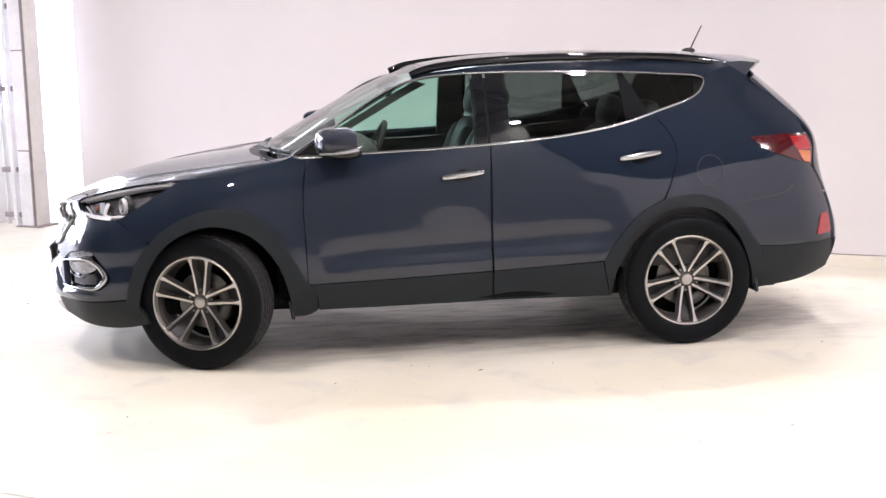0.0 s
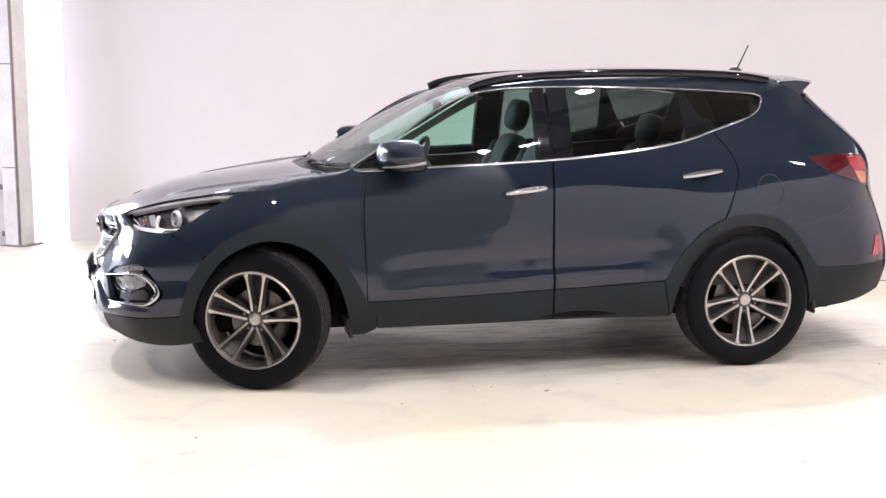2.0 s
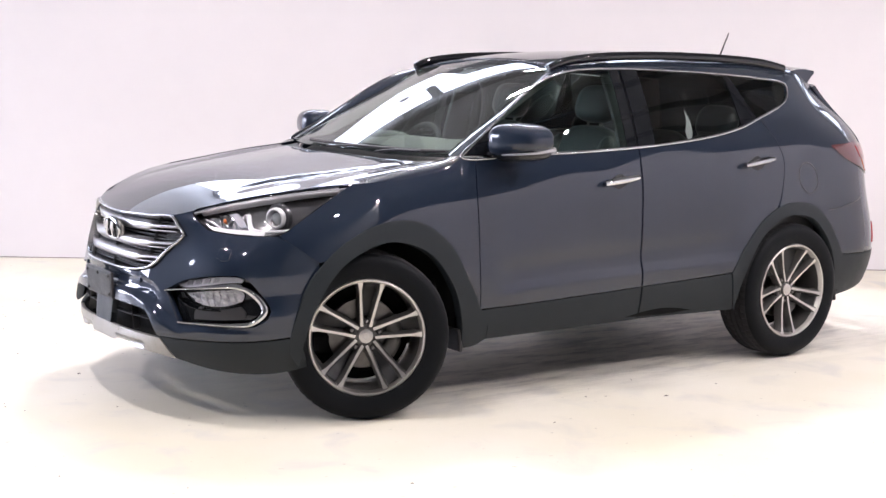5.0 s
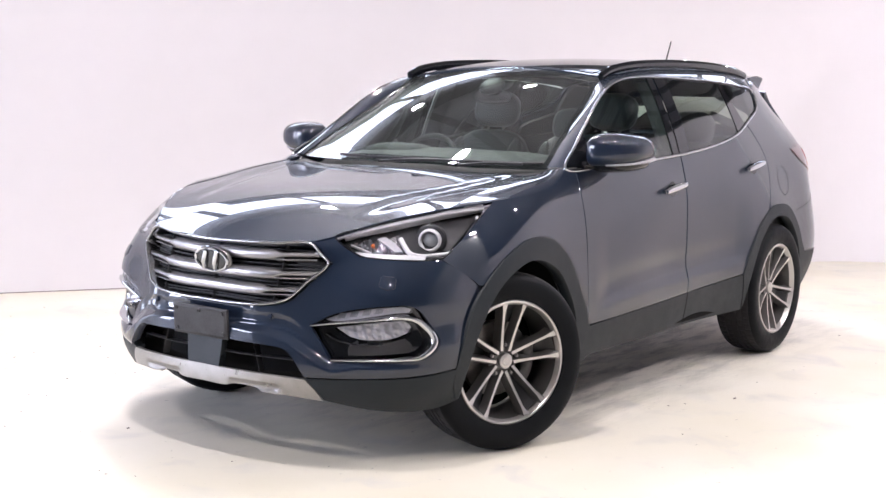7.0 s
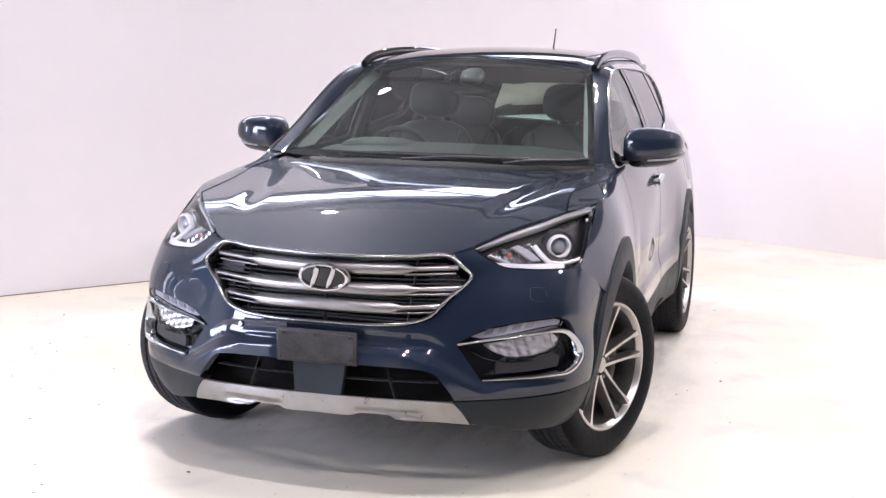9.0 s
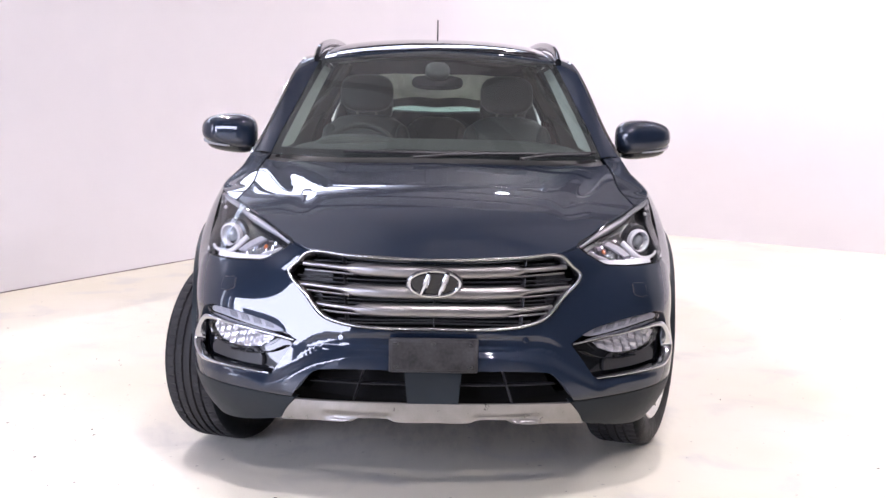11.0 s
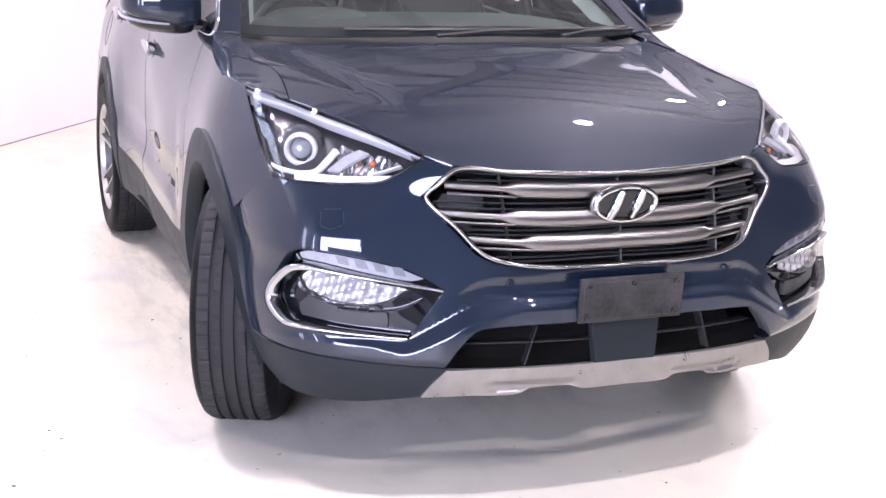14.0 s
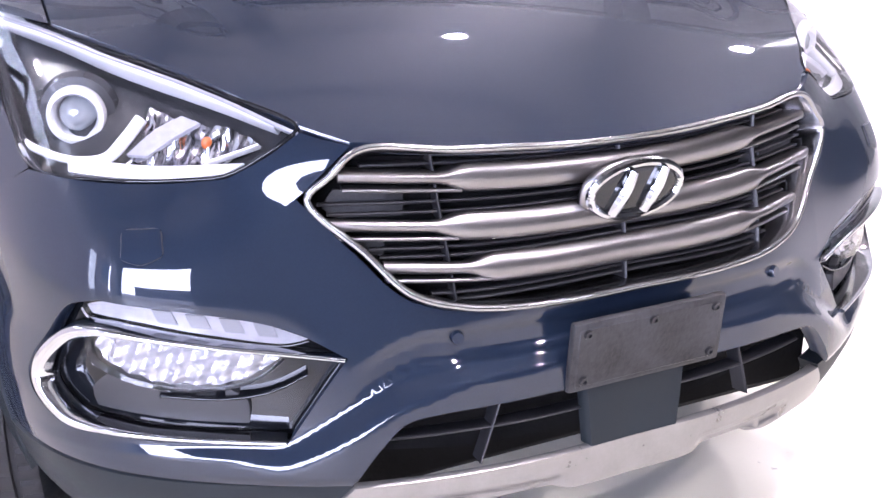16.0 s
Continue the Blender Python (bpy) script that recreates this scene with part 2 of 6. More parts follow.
def spline(pts, step, closed=False):
    """Points along a Catmull-Rom curve through the given ones."""
    p = np.array(pts, float)
    if len(p) == 2 and not closed:
        k = max(1, int(np.linalg.norm(p[1] - p[0]) / step))
        return p[0] + (p[1] - p[0]) * np.linspace(0, 1, k + 1)[:, None]
    q = np.vstack([p[-1], p, p[0], p[1]]) if closed else np.vstack([2 * p[0] - p[1], p, 2 * p[-1] - p[-2]])
    out = []
    for i in range(1, len(q) - 2):
        a, b, c, d = q[i - 1:i + 3]
        # centripetal knots keep tight turns from looping
        ts = [0.0]
        for u, v in ((a, b), (b, c), (c, d)):
            ts.append(ts[-1] + max(np.linalg.norm(v - u), 1e-6) ** 0.5)
        k = max(2, int(np.ceil(np.linalg.norm(c - b) / step)))
        t = np.linspace(ts[1], ts[2], k + 1)[:-1, None]
        a1 = (ts[1] - t) / (ts[1] - ts[0]) * a + (t - ts[0]) / (ts[1] - ts[0]) * b
        a2 = (ts[2] - t) / (ts[2] - ts[1]) * b + (t - ts[1]) / (ts[2] - ts[1]) * c
        a3 = (ts[3] - t) / (ts[3] - ts[2]) * c + (t - ts[2]) / (ts[3] - ts[2]) * d
        b1 = (ts[2] - t) / (ts[2] - ts[0]) * a1 + (t - ts[0]) / (ts[2] - ts[0]) * a2
        b2 = (ts[3] - t) / (ts[3] - ts[1]) * a2 + (t - ts[1]) / (ts[3] - ts[1]) * a3
        out.append((ts[2] - t) / (ts[2] - ts[1]) * b1 + (t - ts[1]) / (ts[2] - ts[1]) * b2)
    if not closed:
        out.append(p[-1:])
    return np.vstack(out)


class Sheet:
    """A fair height field near a few control points (a spline of even bending change)."""

    def __init__(self, pts, mirror=None, soft=2e-5):
        p = np.array(pts, float)
        if mirror is not None:
            off = p[np.abs(p[:, mirror]) > 1e-6].copy()
            off[:, mirror] *= -1
            p = np.vstack([p, off])
        self.p, n = p[:, :2], len(p)
        a = np.zeros((n + 6, n + 6))
        a[:n, :n] = self.kernel(self.p, self.p) + soft * np.eye(n)
        a[:n, n:] = self.trend(self.p)
        a[n:, :n] = a[:n, n:].T
        self.w = np.linalg.solve(a, np.r_[p[:, 2], [0] * 6])

    @staticmethod
    def trend(q):
        a, b = q.T
        return np.stack([np.ones(len(q)), a, b, a * a, a * b, b * b], 1)

    @staticmethod
    def kernel(a, b):
        d = ((a[:, None] - b[None]) ** 2).sum(-1) + 1e-12
        return -0.5 * d * d * np.log(d)

    def __call__(self, a, b):
        q = np.stack([np.ravel(a), np.ravel(b)], 1)
        return self.kernel(q, self.p) @ self.w[:-6] + self.trend(q) @ self.w[-6:]


class Fair:
    """A fair crowned sheet: a low polynomial in x and y squared, nearest to a few control points."""

    def __init__(self, pts, nx, ny):
        p = np.array(pts, float)
        self.nx, self.ny, self.mid, self.half = nx, ny, (p[:, 0].max() + p[:, 0].min()) / 2, np.ptp(p[:, 0]) / 2
        self.w = np.linalg.lstsq(self.terms(p[:, 0], p[:, 1]), p[:, 2], rcond=None)[0]

    def terms(self, x, y):
        u = (np.ravel(np.asarray(x, float)) - self.mid) / self.half
        v = (np.ravel(np.asarray(y, float)) / 0.7) ** 2
        u, v = np.broadcast_arrays(u, v)
        return np.stack([u ** i * v ** j for i in range(self.nx + 1) for j in range(self.ny + 1)], 1)

    def __call__(self, x, y):
        return self.terms(x, y) @ self.w


class Patch:
    """A sheet in space: place(a, b) gives points; scale turns a and b into metres."""

    def __init__(self, place, scale=(1, 1), inside=(0.2, 0, 0.75)):
        self.place, self.scale, self.inside = place, np.array(scale, float), np.array(inside, float)

    def at(self, ab, off=0.0):
        ab = np.atleast_2d(np.array(ab, float))
        a, b = ab.T
        ea, eb = 0.002 / self.scale
        p = self.place(a, b)
        n = np.cross(self.place(a + ea, b) - self.place(a - ea, b), self.place(a, b + eb) - self.place(a, b - eb))
        n /= np.linalg.norm(n, axis=1, keepdims=True) + 1e-12
        n *= np.where(((p - self.inside) * n).sum(1) < 0, -1, 1)[:, None]
        off = np.asarray(off, float)
        return p + n * (off[:, None] if off.ndim else off), n


def loop_of(segs, step, scale):
    """A closed outline: each segment is a curve of its own, with corners where they meet."""
    pts = []
    for s in segs:
        c = spline(np.array(s, float) * scale, step)
        pts.append(c if not pts or np.linalg.norm(pts[-1][-1] - c[0]) > 1e-6 else c[1:])
    pts = np.vstack(pts)
    if np.linalg.norm(pts[0] - pts[-1]) < 1e-6:
        pts = pts[:-1]
    return pts


def inside_loops(q, loops):
    hit = np.zeros(len(q), bool)
    for lp in loops:
        a, b = lp, np.roll(lp, -1, 0)
        for (x0, y0), (x1, y1) in zip(a, b):
            if y0 != y1:
                cross = ((q[:, 1] < y0) != (q[:, 1] < y1)) & (q[:, 0] < (x1 - x0) * (q[:, 1] - y0) / (y1 - y0) + x0)
                hit ^= cross
    return hit


def panel(name, patch, segs, mat, parent=None, holes=(), step=0.03, hem=0.012, off=0.0, label="", offset_of=None):
    """A sheet-metal panel: an outline on a patch, filled with a fine net, its edge turned in by hem."""
    loops = [loop_of(s, min(step, 0.02), patch.scale) for s in (segs, *holes)]
    lo, hi = loops[0].min(0), loops[0].max(0)
    gx, gy = np.arange(lo[0], hi[0], step), np.arange(lo[1], hi[1], step)
    g = np.stack(np.meshgrid(gx, gy), -1).astype(float)
    g[1::2, :, 0] += step / 2
    g = g.reshape(-1, 2)
    g = g[inside_loops(g, loops)]
    edge = np.vstack(loops)
    if len(g):
        d = np.concatenate([np.sqrt(((c[:, None] - edge[None]) ** 2).sum(-1)).min(1) for c in np.array_split(g, max(1, len(g) // 2000))])
        g = g[d > 0.45 * step]
    pts, edges, at = np.vstack([edge, g]), [], 0
    for lp in loops:
        edges += [(at + i, at + (i + 1) % len(lp)) for i in range(len(lp))]
        at += len(lp)
    v, _, tris, *_ = delaunay_2d_cdt([Vector(p) for p in pts], edges, [], 0, 1e-6)
    v = np.array([tuple(p) for p in v])
    tris = np.array([t for t in tris if len(t) == 3])
    tris = tris[inside_loops(v[tris].mean(1), loops)]
    ab = v / patch.scale
    offs = off if offset_of is None else off + offset_of(ab[:, 0], ab[:, 1])
    p, n = patch.at(ab, offs)
    if offset_of is not None:        # normals of the displaced sheet
        e = 0.0015 / patch.scale
        def disp(dx, dy):
            q = ab + np.array([dx, dy])
            return patch.at(q, off + offset_of(q[:, 0], q[:, 1]))[0]
        m = np.cross(disp(e[0], 0) - disp(-e[0], 0), disp(0, e[1]) - disp(0, -e[1]))
        m /= np.linalg.norm(m, axis=1, keepdims=True) + 1e-12
        n = m * np.where((m * n).sum(1) < 0, -1, 1)[:, None]
    fn = np.cross(p[tris[:, 1]] - p[tris[:, 0]], p[tris[:, 2]] - p[tris[:, 0]])
    flip = (fn * n[tris[:, 0]]).sum(1) < 0
    tris[flip] = tris[flip][:, ::-1]
    verts, norms, faces = list(p), list(n), [tuple(t) for t in tris]
    if hem:
        # border edges are those used once
        seen = {}
        for t in tris:
            for i in range(3):
                k = (t[i], t[(i + 1) % 3])
                seen[k] = True
        for a, b in [k for k in seen if (k[1], k[0]) not in seen]:
            t = np.cross(p[b] - p[a], n[a])
            t /= np.linalg.norm(t) + 1e-12
            i0 = len(verts)
            verts += [p[a], p[b], p[b] - n[b] * hem, p[a] - n[a] * hem]
            norms += [t * 0.8 + n[a] * 0.6, t * 0.8 + n[b] * 0.6, t, t]
            faces.append((i0 + 1, i0, i0 + 3, i0 + 2))
    ob = mesh_object(name, verts, faces, mat, norms)
    return under(ob, parent, label)


def ribbon(name, patch, pts, width, mat, parent=None, height=0.006, sink=0.004, off=0.0, step=0.02, closed=False, label="", side=0.0):
    """A moulded strip that follows a curve on a patch. side shifts it across the curve."""
    c = spline(np.array(pts, float) * patch.scale, step, closed) / patch.scale
    p, n = patch.at(c, off)
    t = np.roll(p, -1, 0) - np.roll(p, 1, 0)
    if not closed:
        t[0], t[-1] = p[1] - p[0], p[-1] - p[-2]
    t /= np.linalg.norm(t, axis=1, keepdims=True)
    b = np.cross(n, t)
    k = len(p)
    w = np.array([width(i / (k - 1)) if callable(width) else width for i in range(k)])[:, None]
    prof = [(-0.5, -sink), (-0.5, height * 0.45), (-0.32, height * 0.9), (0, height), (0.32, height * 0.9), (0.5, height * 0.45), (0.5, -sink)]
    verts = np.stack([p + b * (u * w + side) + n * h for u, h in prof], 1).reshape(-1, 3)
    m, faces = len(prof), []
    for i in range(k if closed else k - 1):
        j = (i + 1) % k
        for q in range(m - 1):
            faces.append((i * m + q, i * m + q + 1, j * m + q + 1, j * m + q))
    if not closed:
        faces += [tuple(range(m)), tuple(range((k - 1) * m, k * m))[::-1]]
    ob = mesh_object(name, verts, faces, mat)
    ob.data.set_sharp_from_angle(angle=radians(60))
    return under(ob, parent, label)


def lathe(profile, n=64, axis="y", bm=None, wave=None):
    """A turned shape from (radius, along) pairs about the local y axis."""
    bm = bm or bmesh.new()
    rings = []
    for i in range(n):
        a = 2 * math.pi * i / n
        rings.append([bm.verts.new(((r + (wave(i, k) if wave else 0)) * math.cos(a), y, (r + (wave(i, k) if wave else 0)) * math.sin(a)))
                      for k, (r, y) in enumerate(profile)])
    for i in range(n):
        a, b = rings[i], rings[(i + 1) % n]
        for k in range(len(profile) - 1):
            bm.faces.new((a[k], a[k + 1], b[k + 1], b[k]))
    return bm


def rounded_box(sx, sy, sz, bevel=0.01, segments=2, m=None, bm=None, taper=None):
    """A box with rounded edges; taper(v) may shape its corners first."""
    b = bmesh.new()
    bmesh.ops.create_cube(b, size=1)
    for v in b.verts:
        v.co = Vector((v.co.x * sx, v.co.y * sy, v.co.z * sz))
        if taper:
            v.co = taper(v.co)
    if bevel:
        bmesh.ops.bevel(b, geom=list(b.edges), offset=bevel, segments=segments, profile=0.5, affect="EDGES")
    if m:
        bmesh.ops.transform(b, matrix=m, verts=b.verts)
    if bm is None:
        return b
    me = bpy.data.meshes.new("tmp")
    b.to_mesh(me)
    b.free()
    bm.from_mesh(me)
    bpy.data.meshes.remove(me)
    return bm


def tube(points, radius, n=10, step=0.03, bm=None, flat=1.0):
    """A round bar along a curve; radius may be a function of 0..1; flat squeezes it in height."""
    bm = bm or bmesh.new()
    c = spline(points, step)
    rings, up = [], Vector((0, 0, 1))
    for i, p in enumerate(c):
        t = Vector(c[min(i + 1, len(c) - 1)] - c[max(i - 1, 0)]).normalized()
        s = t.cross(up)
        s = (s if s.length > 1e-3 else t.cross(Vector((0, 1, 0)))).normalized()
        u = s.cross(t)
        r = radius(i / (len(c) - 1)) if callable(radius) else radius
        rings.append([bm.verts.new(Vector(p) + s * r * math.cos(a) + u * r * flat * math.sin(a)) for a in np.arange(n) * 2 * math.pi / n])
    for a, b in zip(rings, rings[1:]):
        for k in range(n):
            bm.faces.new((a[k], a[(k + 1) % n], b[(k + 1) % n], b[k]))
    bm.faces.new(rings[0][::-1])
    bm.faces.new(rings[-1])
    return bm


def blob(sx, sy, sz, power=2.5, m=None, n=28, cut=None):
    """A rounded pillow (superellipsoid)."""
    bm = bmesh.new()
    bmesh.ops.create_uvsphere(bm, u_segments=n, v_segments=n // 2, radius=1)
    for v in bm.verts:
        c = v.co
        s = (abs(c.x) ** power + abs(c.y) ** power + abs(c.z) ** power) ** (-1 / power)
        v.co = Vector((c.x * s * sx, c.y * s * sy, c.z * s * sz))
        if cut:
            v.co = cut(v.co)
    if m:
        bmesh.ops.transform(bm, matrix=m, verts=bm.verts)
    return bm


def empty(name, label, category, at=(0, 0, 0), group="", kind=""):
    ob = new(name)
    ob.location = at
    return tagged(ob, label, category, group, kind)


def strip(name, curve_a, curve_b, mat, parent, bulge=0.02, across=8, label="", ctrl=None):
    """A panel between two curves in space, swollen outwards."""
    verts, faces, k = [], [], len(curve_a)
    for i, (a, b) in enumerate(zip(curve_a, curve_b)):
        a, b = np.array(a), np.array(b)
        t = np.array(curve_a[min(i + 1, k - 1)]) - np.array(curve_a[max(i - 1, 0)])
        n = np.cross(t, b - a)
        n /= np.linalg.norm(n) + 1e-12
        mid = (a + b) / 2
        if n @ (mid - np.array((mid[0], 0, mid[2] - 0.6))) < 0:
            n = -n
        for j in range(across + 1):
            s = j / across
            if ctrl is not None:
                verts.append(a * (1 - s) ** 2 + np.array(ctrl[i]) * 2 * s * (1 - s) + b * s * s)
            else:
                verts.append(a + (b - a) * s + n * bulge * 4 * s * (1 - s))
    m = across + 1
    for i in range(k - 1):
        for j in range(across):
            faces.append((i * m + j, i * m + j + 1, (i + 1) * m + j + 1, (i + 1) * m + j))
    return under(mesh_object(name, verts, faces, mat), parent, label)


# ---- the hall ----
def slab(name, a, b, z0, z1, thick, mat, label, kind="structure"):
    """An upright wall between two points of the plan, with thickness behind its face."""
    a, b = Vector((a[0], a[1], 0)), Vector((b[0], b[1], 0))
    d = (b - a).normalized()
    back = Vector((-d.y, d.x, 0)) * thick
    bm = bmesh.new()
    low = [bm.verts.new(p + Vector((0, 0, z0))) for p in (a, b, b + back, a + back)]
    top = [bm.verts.new(p + Vector((0, 0, z1))) for p in (a, b, b + back, a + back)]
    bm.faces.new(low[::-1]), bm.faces.new(top)
    for i in range(4):
        bm.faces.new((low[i], low[(i + 1) % 4], top[(i + 1) % 4], top[i]))
    return tagged(part(name, bm, mat, None), label, "wall", kind=kind)


def build_hall():
    # white floor paint on one side of a straight edge, bare concrete on the other
    def floor_sheet(name, a0, a1, b0, b1, z, mat, label):
        bm = bmesh.new()
        vs = [bm.verts.new(room(a, b, z)) for a, b in ((a0, b0), (a1, b0), (a1, b1), (a0, b1))]
        bm.faces.new(vs)
        if z:
            low = [bm.verts.new(v.co - Vector((0, 0, z + 0.002))) for v in vs]
            for i in range(4):
                bm.faces.new((vs[i], low[i], low[(i + 1) % 4], vs[(i + 1) % 4]))
        return tagged(part(name, bm, mat, None), label, "floor", kind="structure")
    floor_sheet("ground", -40, 26, -14, 24, -0.004, M["concrete"], "bare grey concrete hall floor")
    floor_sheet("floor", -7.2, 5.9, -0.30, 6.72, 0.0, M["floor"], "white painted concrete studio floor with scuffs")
    # back wall and the wall at its end, joined by a rounded corner, both standing on the floor
    r, end, verts, faces = 1.1, 5.8, [], []
    plan = [room(-5.05, 0)] + [room(a, 0) for a in np.linspace(-4.6, end - r, 12)]
    plan += [room(end - r + r * math.sin(q), r - r * math.cos(q)) for q in np.linspace(0.1, math.pi / 2, 12)]
    plan += [room(end, b) for b in np.linspace(r + 0.5, 8.4, 8)]
    heights = [0.0, 0.9, 1.8, 2.8]
    back = []
    for i, p in enumerate(plan):
        t = (plan[min(i + 1, len(plan) - 1)] - plan[max(i - 1, 0)]).normalized()
        back.append(p + Vector((-t.y, t.x, 0)) * 0.14)
    for p, q in zip(plan, back):
        verts += [p + Vector((0, 0, h)) for h in heights] + [q + Vector((0, 0, h)) for h in heights]
    k = 2 * len(heights)
    for i in range(len(plan) - 1):
        for j in range(3):
            faces.append((i * k + j, (i + 1) * k + j, (i + 1) * k + j + 1, i * k + j + 1))
            faces.append((i * k + 4 + j, i * k + 5 + j, (i + 1) * k + 5 + j, (i + 1) * k + 4 + j))
        faces.append((i * k + 3, (i + 1) * k + 3, (i + 1) * k + 7, i * k + 7))
    faces += [(0, 1, 5, 4), (1, 2, 6, 5), (2, 3, 7, 6)]
    e = (len(plan) - 1) * k
    faces += [(e, e + 4, e + 5, e + 1), (e + 1, e + 5, e + 6, e + 2), (e + 2, e + 6, e + 7, e + 3)]
    w = mesh_object("wall_back", verts, faces, M["wall"])
    w.data.set_sharp_from_angle(angle=radians(50))
    tagged(w, "plain white studio wall with a rounded corner", "wall", kind="structure")
    # grey wall beyond the end of the white one
    g0, g1 = room(5.80, 8.42), room(4.9, 14)
    slab("wall_grey", (g0.x, g0.y), (g1.x, g1.y), 0, HALL_Z, 0.2, M["end_wall"], "grey painted block wall beside the white floor")
    # outer walls of the hall
    c = [room(WEST, -10), room(20, -10), room(20, 20), room(WEST, 20)]
    names = ("wall_north", "wall_east", "wall_south")
    for i, nm in enumerate(names):
        a, b = c[i], c[(i + 1) % 4]
        if i == 0:
            a = room(-4.6, -10)
        slab(nm, (b.x, b.y), (a.x, a.y), -0.01, HALL_Z + 0.3, -0.2, M["cladding_wall"], "grey sheet wall of the hall")
    # west wall with its wide roller-door opening, a pale building and the sky beyond
    for nm, b0, b1, z0, z1 in (("wall_west_north", -1.6, YARD_DOOR[0], -0.01, HALL_Z + 0.3), ("wall_west_south", YARD_DOOR[1], 20, -0.01, HALL_Z + 0.3),
                               ("wall_west_lintel", YARD_DOOR[0], YARD_DOOR[1], YARD_DOOR[2], HALL_Z + 0.3)):
        p, q = room(WEST, b0), room(WEST, b1)
        slab(nm, (q.x, q.y), (p.x, p.y), z0, z1, 0.2, M["cladding_wall"], "grey sheet wall of the hall")
    p, q = room(-30, 26), room(-30, -16)
    bm = bmesh.new()
    bm.faces.new([bm.verts.new(v + Vector((0, 0, h))) for v, h in ((p, 0), (q, 0), (q, 14), (p, 14))])
    tagged(part("backdrop", bm, M["yard_sky"], None), "bright hazy sky over the yard", "backdrop", kind="structure")

    # north wall: closed behind the studio, open to the yard beside it
    for nm, a0, a1, z0, z1 in (("wall_north_side", WEST - 0.2, -9.6, -0.01, HALL_Z + 0.3), ("wall_north_lintel", -9.6, -4.6, 3.6, HALL_Z + 0.3)):
        p, q = room(a0, -1.4), room(a1, -1.4)
        slab(nm, (p.x, p.y), (q.x, q.y), z0, z1, 0.2, M["block"], "plain grey outer wall of the hall")
    p, q = room(-4.6, -10), room(-4.6, -1.4)
    slab("wall_return", (p.x, p.y), (q.x, q.y), -0.01, HALL_Z + 0.3, 0.2, M["block"], "plain grey outer wall of the hall")
    # dark joint at the foot of the white wall
    pts = [room(a, 0.004) for a in np.linspace(-4.6, 4.6, 14)]
    bm = bmesh.new()
    low = [bm.verts.new(p + Vector((0, 0, 0.001))) for p in pts]
    top = [bm.verts.new(p + Vector((0, 0, 0.007))) for p in pts]
    back = [bm.verts.new(p + Vector((0, 0, 0.007)) + E2 * 0.004) for p in pts]
    for i in range(len(pts) - 1):
        bm.faces.new((low[i], low[i + 1], top[i + 1], top[i]))
        bm.faces.new((top[i], top[i + 1], back[i + 1], back[i]))
    tagged(part("trim", bm, M["dark_steel"], None), "thin dark joint at the wall's foot", "trim", kind="structure")


def yard_building():
    """A pale block across the yard, with rows of dark windows, beyond the west door."""
    top = empty("yard_building", "pale rendered building with dark windows across the yard", "building", room(-26, 3.5, -0.01))
    top.rotation_euler = (0, 0, ROOM)
    part("wall", rounded_box(3.0, 16, 3.0, 0.02, 1, Matrix.Translation((-1.5, 0, 1.5))), M["steel"], top)
    part("roof", rounded_box(3.4, 16.4, 0.25, 0.02, 1, Matrix.Translation((-1.5, 0, 3.12))), M["rafter"], top)
    for y in np.arange(-6.6, 7, 2.2):
        w = part("window", rounded_box(0.10, 1.1, 1.0, 0.02, 1, Matrix.Translation((0.0, y, 1.7))), M["block"], top)
        part("pane", rounded_box(0.03, 0.9, 0.8, 0.0, 1, Matrix.Translation((0.06, y, 1.7))), M["gloss_black"], w)


def build_ceiling():
    bm = bmesh.new()
    z = HALL_Z
    vs = [bm.verts.new(room(a, b, z + 0.16)) for a, b in ((WEST - 0.2, -10), (20, -10), (20, 20), (WEST - 0.2, 20))]
    bm.faces.new(vs)
    # pale purlins one way, deeper rafters the other
    sheet = len(bm.faces)
    for a in np.arange(-10, 20, 2.5):
        rounded_box(0.16, 30, 0.22, 0, m=Matrix.Translation(room(a, 5, z + 0.05)) @ Matrix.Rotation(ROOM, 4, "Z"), bm=bm)
    for b in np.arange(-8, 20, 5.0):
        rounded_box(20 - WEST, 0.36, 0.6, 0, m=Matrix.Translation(room(10 + WEST / 2, b, z - 0.25)) @ Matrix.Rotation(ROOM, 4, "Z"), bm=bm)
    bm.faces.ensure_lookup_table()
    for fc in bm.faces[sheet:]:
        fc.material_index = 1
    tagged(part("ceiling", bm, [M["ceiling"], M["rafter"]], None), "grey sheet roof on dark steel purlins", "ceiling", kind="structure")


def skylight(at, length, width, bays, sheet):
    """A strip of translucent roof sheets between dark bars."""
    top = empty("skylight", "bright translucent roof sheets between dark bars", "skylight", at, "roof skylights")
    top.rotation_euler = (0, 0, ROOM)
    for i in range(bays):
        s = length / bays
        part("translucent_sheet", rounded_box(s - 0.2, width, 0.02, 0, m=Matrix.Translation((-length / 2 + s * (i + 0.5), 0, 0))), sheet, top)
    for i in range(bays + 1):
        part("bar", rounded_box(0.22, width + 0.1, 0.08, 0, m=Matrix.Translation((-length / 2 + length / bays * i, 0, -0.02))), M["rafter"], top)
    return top


